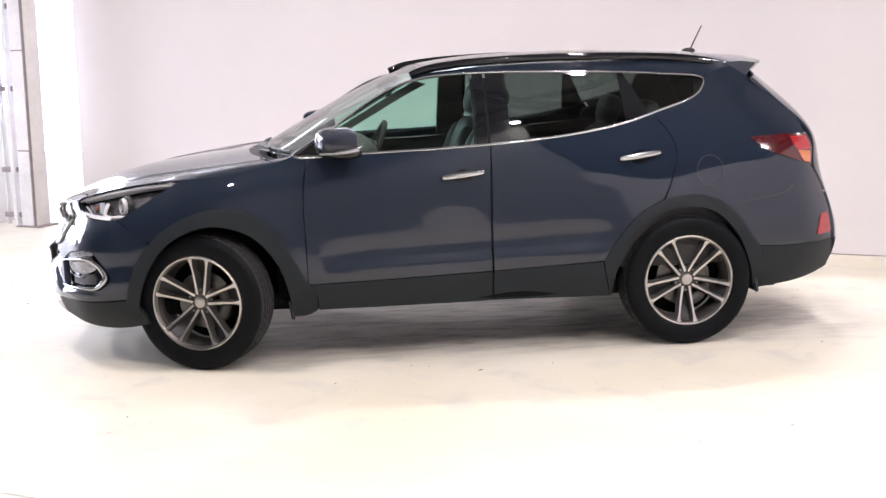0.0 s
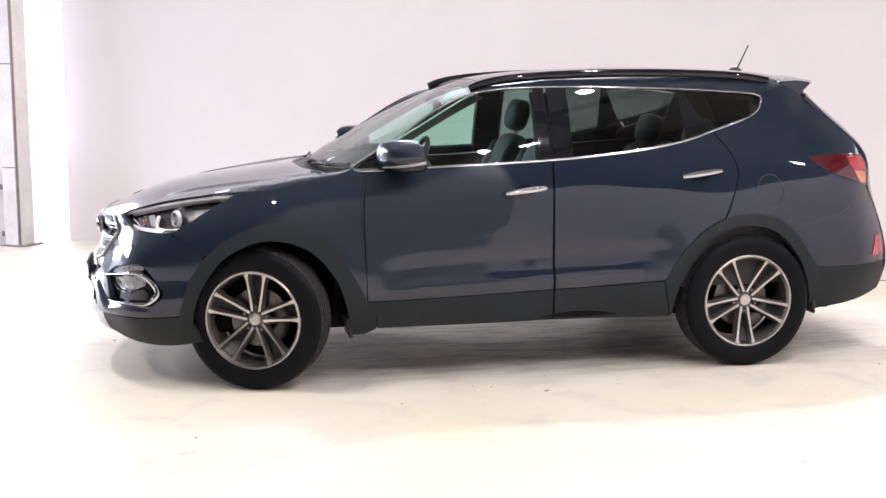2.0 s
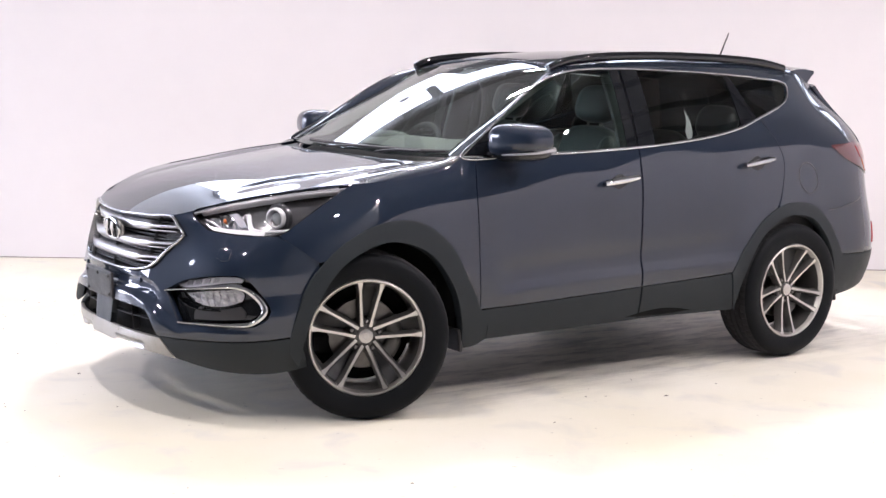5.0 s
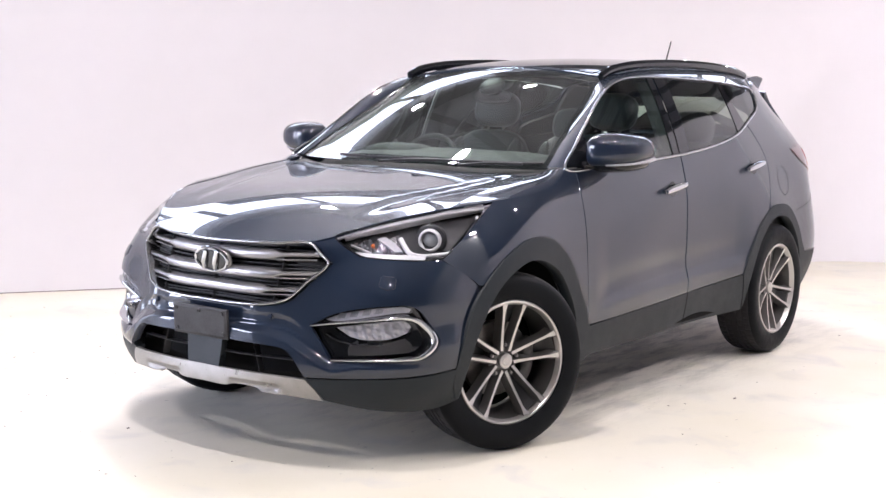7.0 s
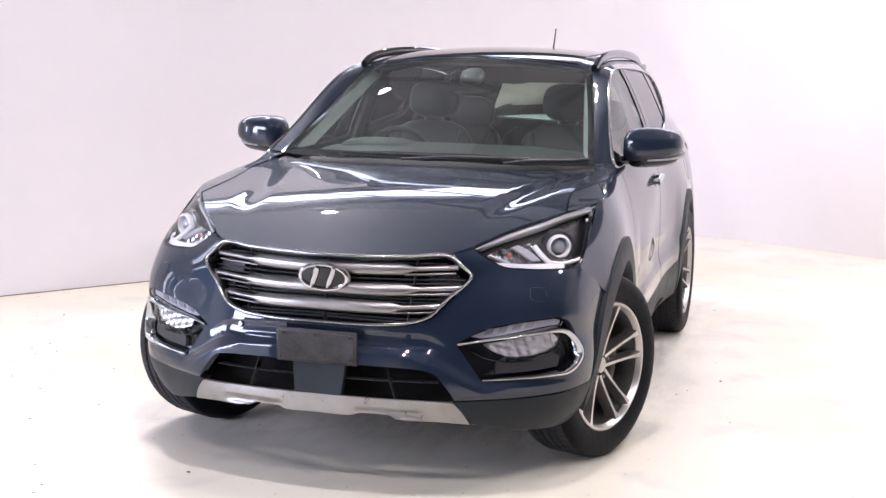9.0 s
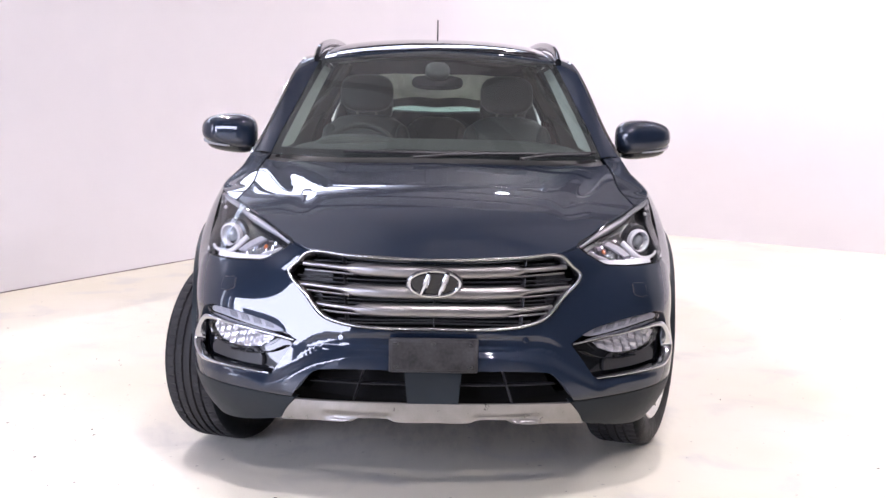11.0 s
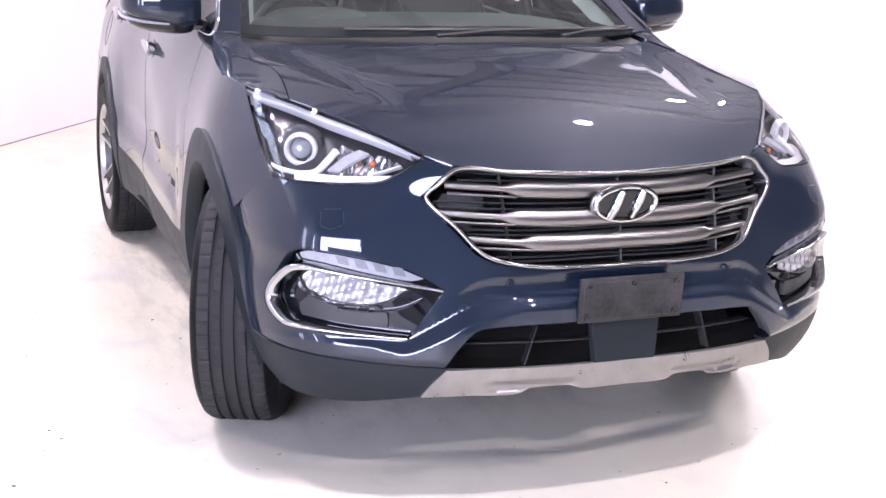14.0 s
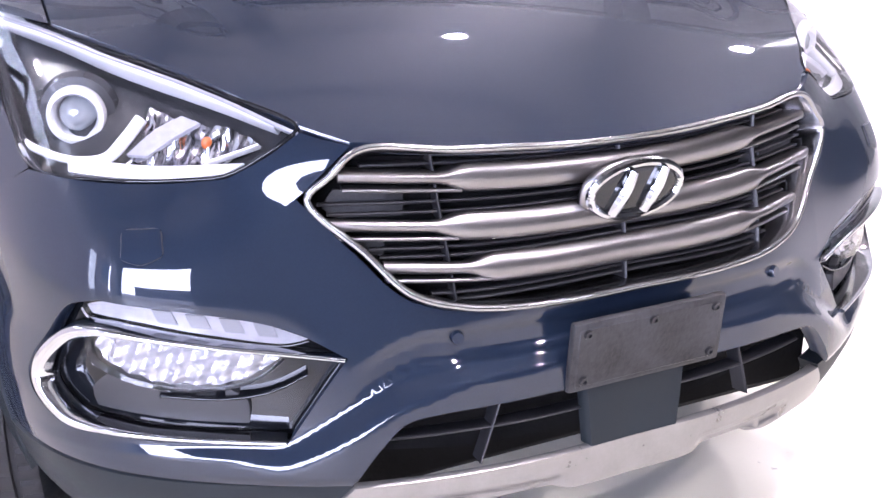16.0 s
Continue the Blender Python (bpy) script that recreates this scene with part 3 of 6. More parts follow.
def high_bay_lamp():
    top = empty("ceiling_lamp", "round white high-bay lamp hanging out of view from the roof", "ceiling lamp", (0, 0, 0), "high-bay lamps")
    bm = lathe([(0.0, 0.10), (0.12, 0.10), (0.13, 0.02), (0.14, -0.06), (0.145, -0.09), (0.135, -0.09)], 32)
    bmesh.ops.rotate(bm, matrix=Matrix.Rotation(radians(90), 3, "X"), verts=bm.verts)
    part("housing", bm, M["steel"], top)
    bm = lathe([(0.0, -0.082), (0.13, -0.082), (0.13, -0.07)], 32)
    bmesh.ops.rotate(bm, matrix=Matrix.Rotation(radians(90), 3, "X"), verts=bm.verts)
    part("diffuser", bm, M["lamp_glow"], top)
    part("cable", tube([(0, 0, 0.08), (0, 0, 1.2)], 0.006, 6), M["black"], top)
    return top


build_hall()
yard_building()
build_ceiling()
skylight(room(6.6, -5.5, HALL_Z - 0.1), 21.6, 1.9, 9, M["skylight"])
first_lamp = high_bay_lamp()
# the added, unseen lamps are copies like the rest
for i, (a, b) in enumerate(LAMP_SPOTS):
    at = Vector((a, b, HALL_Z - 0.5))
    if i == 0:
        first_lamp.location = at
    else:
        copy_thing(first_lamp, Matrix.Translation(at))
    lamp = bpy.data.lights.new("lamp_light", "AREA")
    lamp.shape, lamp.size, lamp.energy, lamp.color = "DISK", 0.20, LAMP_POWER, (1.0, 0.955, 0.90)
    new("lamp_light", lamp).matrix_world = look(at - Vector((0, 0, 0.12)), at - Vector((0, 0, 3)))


# ---- the car: its surfaces ----
FC = -1.30        # centre of the nose's turn


def polar(pts, centre, way):
    """Plan points (x, y, z) to (angle, z, radius) about an upright axis."""
    return [(math.atan2(y, way * (x - centre)), z, math.hypot(x - centre, y)) for x, y, z in pts]


def rows_of(*rows):
    return [(x, y, z) for z, pts in rows for x, y in pts]


# sections of the nose, from the apron up to the lamps: height, then plan points
NOSE_LOW = [
    (0.24, [(-2.19, 0), (-2.155, .30), (-2.06, .52), (-1.90, .72), (-1.72, .805)]),
    (0.31, [(-2.222, 0), (-2.195, .30), (-2.105, .53), (-1.95, .75), (-1.75, .85)]),
    (0.385, [(-2.205, 0), (-2.185, .30), (-2.14, .48), (-2.00, .72), (-1.785, .875)]),
    (0.50, [(-2.205, 0), (-2.185, .30), (-2.10, .54), (-1.99, .72), (-1.85, .855), (-1.72, .90)]),
    (0.62, [(-2.19, 0), (-2.17, .30), (-2.09, .52), (-2.03, .68), (-1.945, .80), (-1.75, .892), (-1.55, .91)])]
NOSE_HIGH = [
    (0.77, [(-2.165, 0), (-2.125, .30), (-2.05, .52), (-1.985, .728), (-1.90, .818), (-1.75, .880), (-1.5, .91)]),
    (0.84, [(-2.145, 0), (-2.10, .30), (-2.025, .54), (-1.974, .61), (-1.90, .745), (-1.80, .838), (-1.5, .905)]),
    (0.905, [(-2.105, 0), (-2.07, .30), (-2.0, .50), (-1.905, .66), (-1.81, .775), (-1.66, .845), (-1.45, .887)]),
    (0.97, [(-1.79, .68), (-1.70, .762), (-1.55, .838), (-1.40, .868)]),
    (1.015, [(-1.45, .852), (-1.58, .785), (-1.62, .752)])]
NOSE = Sheet(polar(rows_of(*NOSE_LOW, *NOSE_HIGH), FC, -1), mirror=0, soft=3.5e-4)


def smooth(x):
    x = np.clip(x, 0, 1)
    return x * x * (3 - 2 * x)


def nose_points(a, z):
    """Points of the nose at angles a (degrees) and heights z: full at the lip and low corners."""
    a, z = np.broadcast_arrays(np.ravel(np.asarray(a, float)), np.ravel(np.asarray(z, float)))
    th, k = np.radians(a), np.abs(a)
    r = NOSE(th, z) + np.interp(k, [0, 18, 30, 45, 66, 80], [.010, .016, .018, .014, .004, 0]) + .014 * smooth((z - .80) / .08) * smooth((50 - k) / 20)
    r = r + .016 * np.exp(-((k - 54) / 13) ** 2) * smooth((.60 - z) / .12)
    r = r + np.exp(-((k - 49) / 12) ** 2) * (.006 - .018 * smooth((z - .64) / .16))
    return np.stack([FC - r * np.cos(th), r * np.sin(th), z - .002 * smooth((z - .55) / .06)], 1)


def nose_spot(th, z):
    return tuple(nose_points(th, z)[0])


SHARED = [(x, z, y) for x, y, z in (nose_spot(*p) for p in ((60, .83), (68.2, .72), (66, .64), (62.5, .45), (63, .30), (65.5, .885), (72.5, .958), (80.5, 1.025)))]
# sections along the side: height, then (x, half width)
SILL_ROWS = [
    (0.26, [(-1.35, .88), (-.75, .865), (0, .855), (.75, .86), (1.35, .885), (1.8, .82)]),
    (0.36, [(-1.35, .92), (-.75, .91), (0, .895), (.75, .90), (1.35, .925), (1.8, .87), (2.15, .76)]),
    (0.46, [(-1.35, .938), (-.75, .922), (0, .905), (.75, .913), (1.35, .937), (1.8, .888), (2.1, .83), (2.31, .67)]),
    (0.62, [(-1.35, .940), (-.75, .910), (0, .892), (.75, .900), (1.35, .930), (1.8, .900), (2.15, .82), (2.30, .69)])]
WAIST_ROWS = [
    (0.82, [(-1.55, .935), (-1.35, .938), (-1.15, .928), (-.75, .905), (0, .895), (.75, .900), (1.35, .922), (1.8, .885), (2.05, .845), (2.246, .68)]),
    (0.98, [(-1.35, .900), (-1.15, .895), (-.75, .888), (0, .889), (.75, .884), (1.35, .875), (1.8, .862), (2.05, .80), (2.19, .68)]),
    (1.15, [(-1.2, .795), (-.75, .803), (0, .830), (.75, .835), (1.35, .828), (1.75, .815), (2.09, .75), (2.16, .69)])]
ROOF_ROWS = [
    (1.32, [(-.52, .745), (0, .768), (.75, .772), (1.35, .748), (1.75, .700), (2.04, .60)]),
    (1.50, [(-.25, .68), (.3, .695), (.9, .688), (1.5, .643), (1.78, .585), (1.87, .52)]),
    (1.59, [(-.1, .63), (.3, .635), (.9, .63), (1.5, .585), (1.72, .54)])]
FLANK = Sheet(SHARED + [(x, z, y) for z, cols in SILL_ROWS + WAIST_ROWS + ROOF_ROWS for x, y in cols], soft=4e-3)

TAIL = Sheet(polar(rows_of(
    (0.30, [(2.36, 0), (2.33, .40), (2.22, .62), (2.05, .76)]),
    (0.46, [(2.43, 0), (2.41, .35), (2.31, .67), (2.1, .83)]),
    (0.62, [(2.47, 0), (2.43, .35), (2.30, .69), (2.15, .82)]),
    (0.82, [(2.41, 0), (2.36, .35), (2.246, .68), (2.05, .845)]),
    (0.98, [(2.36, 0), (2.32, .30), (2.19, .68), (2.05, .80)]),
    (1.15, [(2.31, 0), (2.28, .30), (2.16, .69), (2.09, .75)]),
    (1.32, [(2.19, 0), (2.16, .30), (2.04, .60)]),
    (1.50, [(2.0, 0), (1.96, .30), (1.87, .52)])), 1.5, 1), mirror=0, soft=1e-4)

RIM = [nose_spot(th, z) for th, z in ((0, .872), (10, .874), (20, .880), (30.2, .886), (35.3, .910), (44, .949), (54.4, .982), (66.8, 1.010))]
BONNET = Fair(RIM + [(-2.075, 0, .897), (-2.018, 0, .930), (-1.95, 0, .961), (-1.886, 0, .984), (-1.80, 0, 1.008), (-1.72, 0, 1.027), (-1.556, 0, 1.057),
                     (-1.39, 0, 1.080), (-1.22, 0, 1.100), (-1.02, 0, 1.120),
                     (-2.0, .30, .926), (-1.94, .30, .953), (-1.87, .30, .977), (-1.72, .30, 1.017), (-1.55, .30, 1.049), (-1.2, .30, 1.095), (-1.0, .30, 1.114),
                     (-1.90, .46, .957), (-1.80, .48, .988), (-1.55, .50, 1.040), (-1.1, .50, 1.100), (-.95, .55, 1.113),
                     (-1.5, .66, 1.034), (-1.4, .735, 1.051), (-1.2, .74, 1.080), (-.98, .74, 1.108), (-.85, .74, 1.13)], 5, 2)

SCREEN = Fair([(-1.02, 0, 1.122), (-.82, 0, 1.238), (-.615, 0, 1.352), (-.41, 0, 1.458), (-.205, 0, 1.546), (-.06, 0, 1.598),
                (-.95, .4, 1.135), (-.6, .4, 1.338), (-.2, .4, 1.530), (-.05, .35, 1.585),
                (-.84, .72, 1.145), (-.6, .67, 1.283), (-.35, .62, 1.422), (-.13, .575, 1.543)], 3, 2)

ROOF = Fair([(-.085, 0, 1.590), (.1, 0, 1.622), (.5, 0, 1.650), (1.0, 0, 1.658), (1.5, 0, 1.646), (1.8, 0, 1.622),
              (-.1, .4, 1.572), (.5, .4, 1.632), (1.0, .4, 1.641), (1.6, .4, 1.622),
              (-.13, .575, 1.545), (.2, .565, 1.592), (.6, .56, 1.608), (1.1, .555, 1.61), (1.5, .54, 1.598), (1.75, .51, 1.572)], 4, 2)


def nose_place(a, z):
    return nose_points(a, z)


def tail_place(a, z):
    th = np.radians(a)
    r = TAIL(th, z)
    return np.stack([1.5 + r * np.cos(th), r * np.sin(th), z], 1)


def flank_place(s):
    return lambda x, z: np.stack([x, s * FLANK(x, z), z], 1)


nose = Patch(nose_place, (0.0166, 1), (-1.3, 0, 0.6))
tail = Patch(tail_place, (0.0145, 1), (1.5, 0, 0.8))
flanks = {-1: Patch(flank_place(-1), (1, 1), (0, 0, 0.7)), 1: Patch(flank_place(1), (1, 1), (0, 0, 0.7))}
bonnet_patch = Patch(lambda x, y: np.stack([x, y, BONNET(x, y)], 1), (1, 1), (-1.2, 0, 0.3))
screen_patch = Patch(lambda x, y: np.stack([x, y, SCREEN(x, y)], 1), (1, 1), (0.2, 0, 0.5))
roof_patch = Patch(lambda x, y: np.stack([x, y, ROOF(x, y)], 1), (1, 1), (0.8, 0, 0.5))

car = empty("car", "dark blue-grey sport utility car with its front wheels turned", "car")


def mirrored(segs, s):
    """A nose or top outline on side s, from one drawn on the positive side."""
    return [[(a * s, b) for a, b in seg] for seg in segs]


def swap(segs, s):
    return [[(a, b * s) for a, b in seg] for seg in segs]


# curves shared by neighbours, all as (x, z) on the flank
ARCH_F_OUT = [(-1.758, .406), (-1.735, .50), (-1.675, .64), (-1.52, .79), (-1.303, .872), (-1.12, .853), (-.97, .75), (-.855, .57), (-.79, .445)]
ARCH_F_IN = [(-1.70, .266), (-1.69, .40), (-1.64, .55), (-1.52, .705), (-1.31, .785), (-1.09, .722), (-.95, .56), (-.895, .40), (-.87, .27)]
ARCH_R_OUT = [(.857, .501), (.93, .61), (1.06, .755), (1.20, .832), (1.338, .857), (1.51, .828), (1.645, .725), (1.73, .60), (1.777, .545)]
ARCH_R_IN = [(.901, .30), (.93, .45), (1.05, .665), (1.20, .768), (1.339, .79), (1.50, .755), (1.64, .62), (1.72, .43), (1.75, .30)]
BELT = [(-.841, 1.137), (-.46, 1.141), (.237, 1.167), (.729, 1.211), (1.0, 1.258), (1.194, 1.315), (1.43, 1.39)]
DLO_TOP = [(1.513, 1.50), (1.25, 1.527), (1.02, 1.540), (.60, 1.552), (.29, 1.555), (.0, 1.546), (-.14, 1.528), (-.281, 1.487), (-.42, 1.413), (-.538, 1.335), (-.70, 1.228), (-.841, 1.137)]
GAP_B = [(.233, .474), (.230, .80), (.237, 1.165)]
GAP_C = [(1.207, .834), (1.25, .93), (1.300, 1.09), (1.262, 1.20), (1.172, 1.31)]
GAP_A = [(-.768, 1.130), (-.795, 1.0), (-.802, .88), (-.795, .60), (-.79, .447)]
CREST = [(-1.447, 1.027), (-1.30, 1.037), (-1.10, 1.056), (-.95, 1.084), (-.845, 1.136)]      # shoulder line of the fender
LAMP_TOP = [(35.3, .907), (44, .946), (54.4, .979), (66.8, 1.007), (80.5, 1.026)]
LAMP_LOW = [(80.5, 1.026), (72.5, .960), (65.5, .885), (60.0, .832)]
LAMP_FOOT = [(60.0, .832), (52, .829), (45, .834), (41.5, .840)]
LAMP_IN = [(41.5, .840), (38, .872), (35.3, .905)]
GRILLE = [[(0, .626), (12, .628), (20, .638), (25, .662), (29.5, .728), (35.0, .808)], [(35.0, .808), (30.2, .884)], [(30.2, .884), (20, .880), (0, .872)]]


def grow(curve, d):
    """The curve moved sideways by d metres (to its left)."""
    c = np.array(curve, float)
    t = np.gradient(c, axis=0)
    t /= np.linalg.norm(t, axis=1, keepdims=True)
    return [tuple(p) for p in c + np.stack([-t[:, 1], t[:, 0]], 1) * d]


def bend(a, xs, ys, w=2.5):
    """A broken line with its corners rounded off."""
    return sum(np.interp(a + d, xs, ys) for d in np.linspace(-w, w, 9)) / 9


def ridge(a, z):
    """The bumper's lower lip stands proud below a line that falls from the middle to the fog lamps."""
    a = np.abs(a)
    line = bend(a, [0, 20, 25.0, 35.5, 58, 66], [.566, .560, .550, .446, .442, .43], 1.2)
    body = bend(a, [0, 22, 30, 36, 46, 60], [.018, .023, .025, .018, .006, 0]) * smooth((line - z) / bend(a, [0, 18, 24, 34, 40], [.030, .030, .056, .056, .025])) * smooth((z - .35) / .05)
    groove = -0.006 * smooth((z - line) / 0.01) * smooth((line + 0.055 - z) / 0.02) * smooth((30 - a) / 6)
    return body + groove


def build_front():
    both = lambda curve: curve[::-1] + [(-a, b) for a, b in curve[1:]]
    # painted bumper, with openings for grille, intake and fog lamps
    half = [[(0, .626), (12, .628), (20, .638), (25, .662), (29.5, .728), (35.0, .808)], [(35.0, .808), (30.2, .884)], [(30.2, .884), (33, .893), (35.0, .901)],
            [(35.0, .901), (37.7, .868), (41.3, .835)], [(41.3, .835), (45, .829), (52, .824), (59.8, .826)],
            [(59.8, .826), (64, .785), (69.9, .718)], [(69.9, .718), (70.2, .64), (67.2, .50), (64.5, .408)],
            [(64.5, .408), (52, .392), (40, .383), (29.6, .381)], [(29.6, .381), (27.6, .43), (25, .475), (22, .486), (0, .494)]]
    left = [[(-a, b) for a, b in seg[::-1]] for seg in half[::-1]]
    segs = half + left
    fog = [[(30.0, .574), (35.4, .622), (43.4, .655), (50.4, .668)], [(50.4, .668), (53.2, .652), (55.8, .60), (58.6, .525), (58, .49), (55.0, .452)],
           [(55.0, .452), (45, .444), (35.0, .446)], [(35.0, .446), (32.6, .51), (30.0, .574)]]
    bumper = panel("front_bumper", nose, segs, M["paint"], car, holes=[fog, mirrored(fog, -1)], step=0.009, hem=0.035, offset_of=ridge,
                   label="painted blue-grey front bumper")
    # dark lower apron
    apron = [[(29.4, .372), (40, .376), (52, .385), (64.3, .401)], [(64.3, .401), (66.5, .33), (67.6, .255)], [(67.6, .255), (58, .238), (45, .25), (33.6, .286)], [(33.6, .286), (31.6, .33), (29.4, .372)]]
    for s in (1, -1):
        panel("lower_apron", nose, mirrored(apron, s), M["cladding"], car, step=0.03, hem=0.04, off=0.003, label="charcoal plastic apron")
    # silver skid plate with a pressed hollow
    def press(a, z):
        a = np.abs(a)
        return -0.010 * smooth((z - .303) / .012) * smooth((.338 - z) / .012) * smooth((24 - a) / 3) * smooth((a - 8) / 2)
    skid = [[(0, .374), (15, .374), (29.3, .368)], [(29.3, .368), (31.5, .328), (33.4, .284)], [(33.4, .286), (26, .298), (19, .302), (16.5, .313), (9.5, .315), (7.5, .308), (0, .308)]]
    skid += [[(-a, b) for a, b in seg[::-1]] for seg in skid[::-1]]
    panel("skid_plate", nose, skid, M["skid"], car, step=0.0125, hem=0.018, off=0.006, offset_of=press, label="scuffed silver skid plate")
    # lower intake: dark back, slats, flat middle cover
    back = [[(29, .37), (27, .43), (24, .50), (0, .51)], [(0, .51), (-24, .50), (-27, .43), (-29, .37)], [(-29, .37), (0, .36), (29, .37)]]
    intake = panel("lower_intake", nose, back, M["liner"], car, step=0.05, hem=0, off=-0.10)
    for z in (.436,):
        ribbon("slat", nose, [(-26.5, z), (0, z), (26.5, z)], 0.006, M["black"], intake, 0.012, 0.02, -0.03, 0.05)
    for a in (-16, 16):
        ribbon("strut", nose, [(a * 1.07, .375), (a * 0.93, .495)], 0.005, M["black"], intake, 0.012, 0.02, -0.028, 0.03)
    cover = [[(5.4, .372), (6.2, .49)], [(6.2, .49), (0, .493), (-6.2, .49)], [(-6.2, .49), (-5.4, .372)], [(-5.4, .372), (0, .371), (5.4, .372)]]
    panel("sensor_cover", nose, cover, M["cladding"], car, step=0.03, hem=0.03, off=0.004, label="flat charcoal sensor cover")
    for s in (1, -1):
        fog_lamp(s)
        headlight(s)
        # washer cover and parking sensor
        w = [[(45.4, .735), (46.0, .770)], [(46.0, .770), (49.0, .766)], [(49.0, .766), (48.6, .728)], [(48.6, .728), (47, .722), (45.4, .735)]]
        cap = panel("washer_cover", nose, mirrored(w, s), M["paint"], car, step=0.02, hem=0.004, off=0.0035)
        ribbon("cover_gap", nose, [(s * (p[0] + (q[0] - p[0]) * k), p[1] + (q[1] - p[1]) * k) for seg in w for p, q in zip(seg, seg[1:]) for k in (.12, .5, .88)], 0.0035, M["black"], cap, 0.0022, 0.004, 0.0, 0.008, closed=True)
        bm = lathe([(0, -0.003), (0.009, -0.003), (0.011, 0.001), (0.011, 0.006)], 20)
        p, n = nose.at([(20.0 * s, .597)], 0.0005)
        bmesh.ops.transform(bm, matrix=Matrix.Translation(Vector(p[0])) @ Vector((0, -1, 0)).rotation_difference(Vector(n[0])).to_matrix().to_4x4(), verts=bm.verts)
        part("parking_sensor", bm, M["paint"], car)
    grille()
    plate_holder()


def fog_lamp(s):
    bezel = [[(29.0, .57), (34, .65), (50, .69), (57, .65), (60, .525), (56, .44), (35, .435), (29.0, .57)]]
    unit = panel("fog_lamp_bezel", nose, mirrored(bezel, s), M["gloss_black"], car, step=0.03, hem=0, off=-0.045, label="gloss black fog lamp recess")
    trim = [(30.3, .573), (40, .598), (47, .616), (50.5, .620), (53.2, .607), (56.9, .540), (57.0, .510), (54.0, .466), (50, .458), (42, .452), (35.2, .448)]
    shape = lambda t: 0.008 + 0.018 * math.exp(-((t - 0.52) / 0.17) ** 2)
    ribbon("chrome_trim", nose, [(a * s, z) for a, z in trim], shape, M["chrome"], unit, 0.010, 0.03, 0.002, 0.012, label="chrome hook-shaped trim")
    drl = [[(33.4, .602), (37, .625), (44.7, .652), (50.4, .659)], [(50.4, .659), (52.2, .648), (51.7, .634)], [(51.7, .634), (47.6, .628), (42, .611), (35.2, .595), (33.4, .602)]]
    d = panel("running_light", nose, mirrored(drl, s), M["lens"], unit, step=0.03, hem=0.004, off=-0.006, label="clear strip light")
    d.visible_shadow = False
    panel("light_bed", nose, mirrored(drl, s), M["drl_bed"], unit, step=0.03, hem=0, off=-0.022)
    for i in range(4):
        a = 36.0 + i * 2.7
        z = .606 + i * 0.0072
        cell = [[(a, z), (a + .5, z + .022)], [(a + .5, z + .022), (a + 2.1, z + .025)], [(a + 2.1, z + .025), (a + 1.6, z + .003)], [(a + 1.6, z + .003), (a, z)]]
        panel("led_cell", nose, mirrored(cell, s), M["drl_cell"], unit, step=0.02, hem=0.004, off=-0.018)
    lens = [[(35.4, .573), (43, .592), (50.8, .604)], [(50.8, .604), (52.6, .583), (52.0, .553)], [(52.0, .553), (47.7, .528), (41.9, .522), (37.6, .541), (35.4, .573)]]
    bowl = [[(35.8, .572), (43, .588), (50.6, .600)], [(50.6, .600), (52.2, .582), (51.6, .556)], [(51.6, .556), (47.5, .532), (42.0, .526), (38.0, .544), (35.8, .572)]]
    def flutes(a, z):
        return 0.004 * np.sin(np.abs(a) * 3.1 + z * 60) + 0.003 * np.sin(z * 260 + np.abs(a))
    panel("reflector", nose, mirrored(bowl, s), M["crystal"], unit, step=0.008, hem=0, off=-0.034, offset_of=flutes, label="bright fluted reflector")
    g = panel("lens", nose, mirrored(lens, s), M["lens"], unit, step=0.03, hem=0.02, off=-0.012, label="clear fog lamp lens")
    g.visible_shadow = False
    lower = [[(40.5, .510), (46, .514), (51, .535)], [(51, .535), (52.5, .51), (52, .478)], [(52, .478), (44, .468), (38.5, .466)], [(38.5, .466), (38.5, .5), (40.5, .525)]]
    panel("lower_blade", nose, mirrored(lower, s), M["black"], unit, step=0.03, hem=0.02, off=-0.030)
    ribbon("blade_edge", nose, [(a * s, z) for a, z in ((33.5, .545), (36.5, .520), (40.5, .508), (46, .510))], 0.006, M["gloss_black"], unit, 0.010, 0.02, -0.028, 0.02)


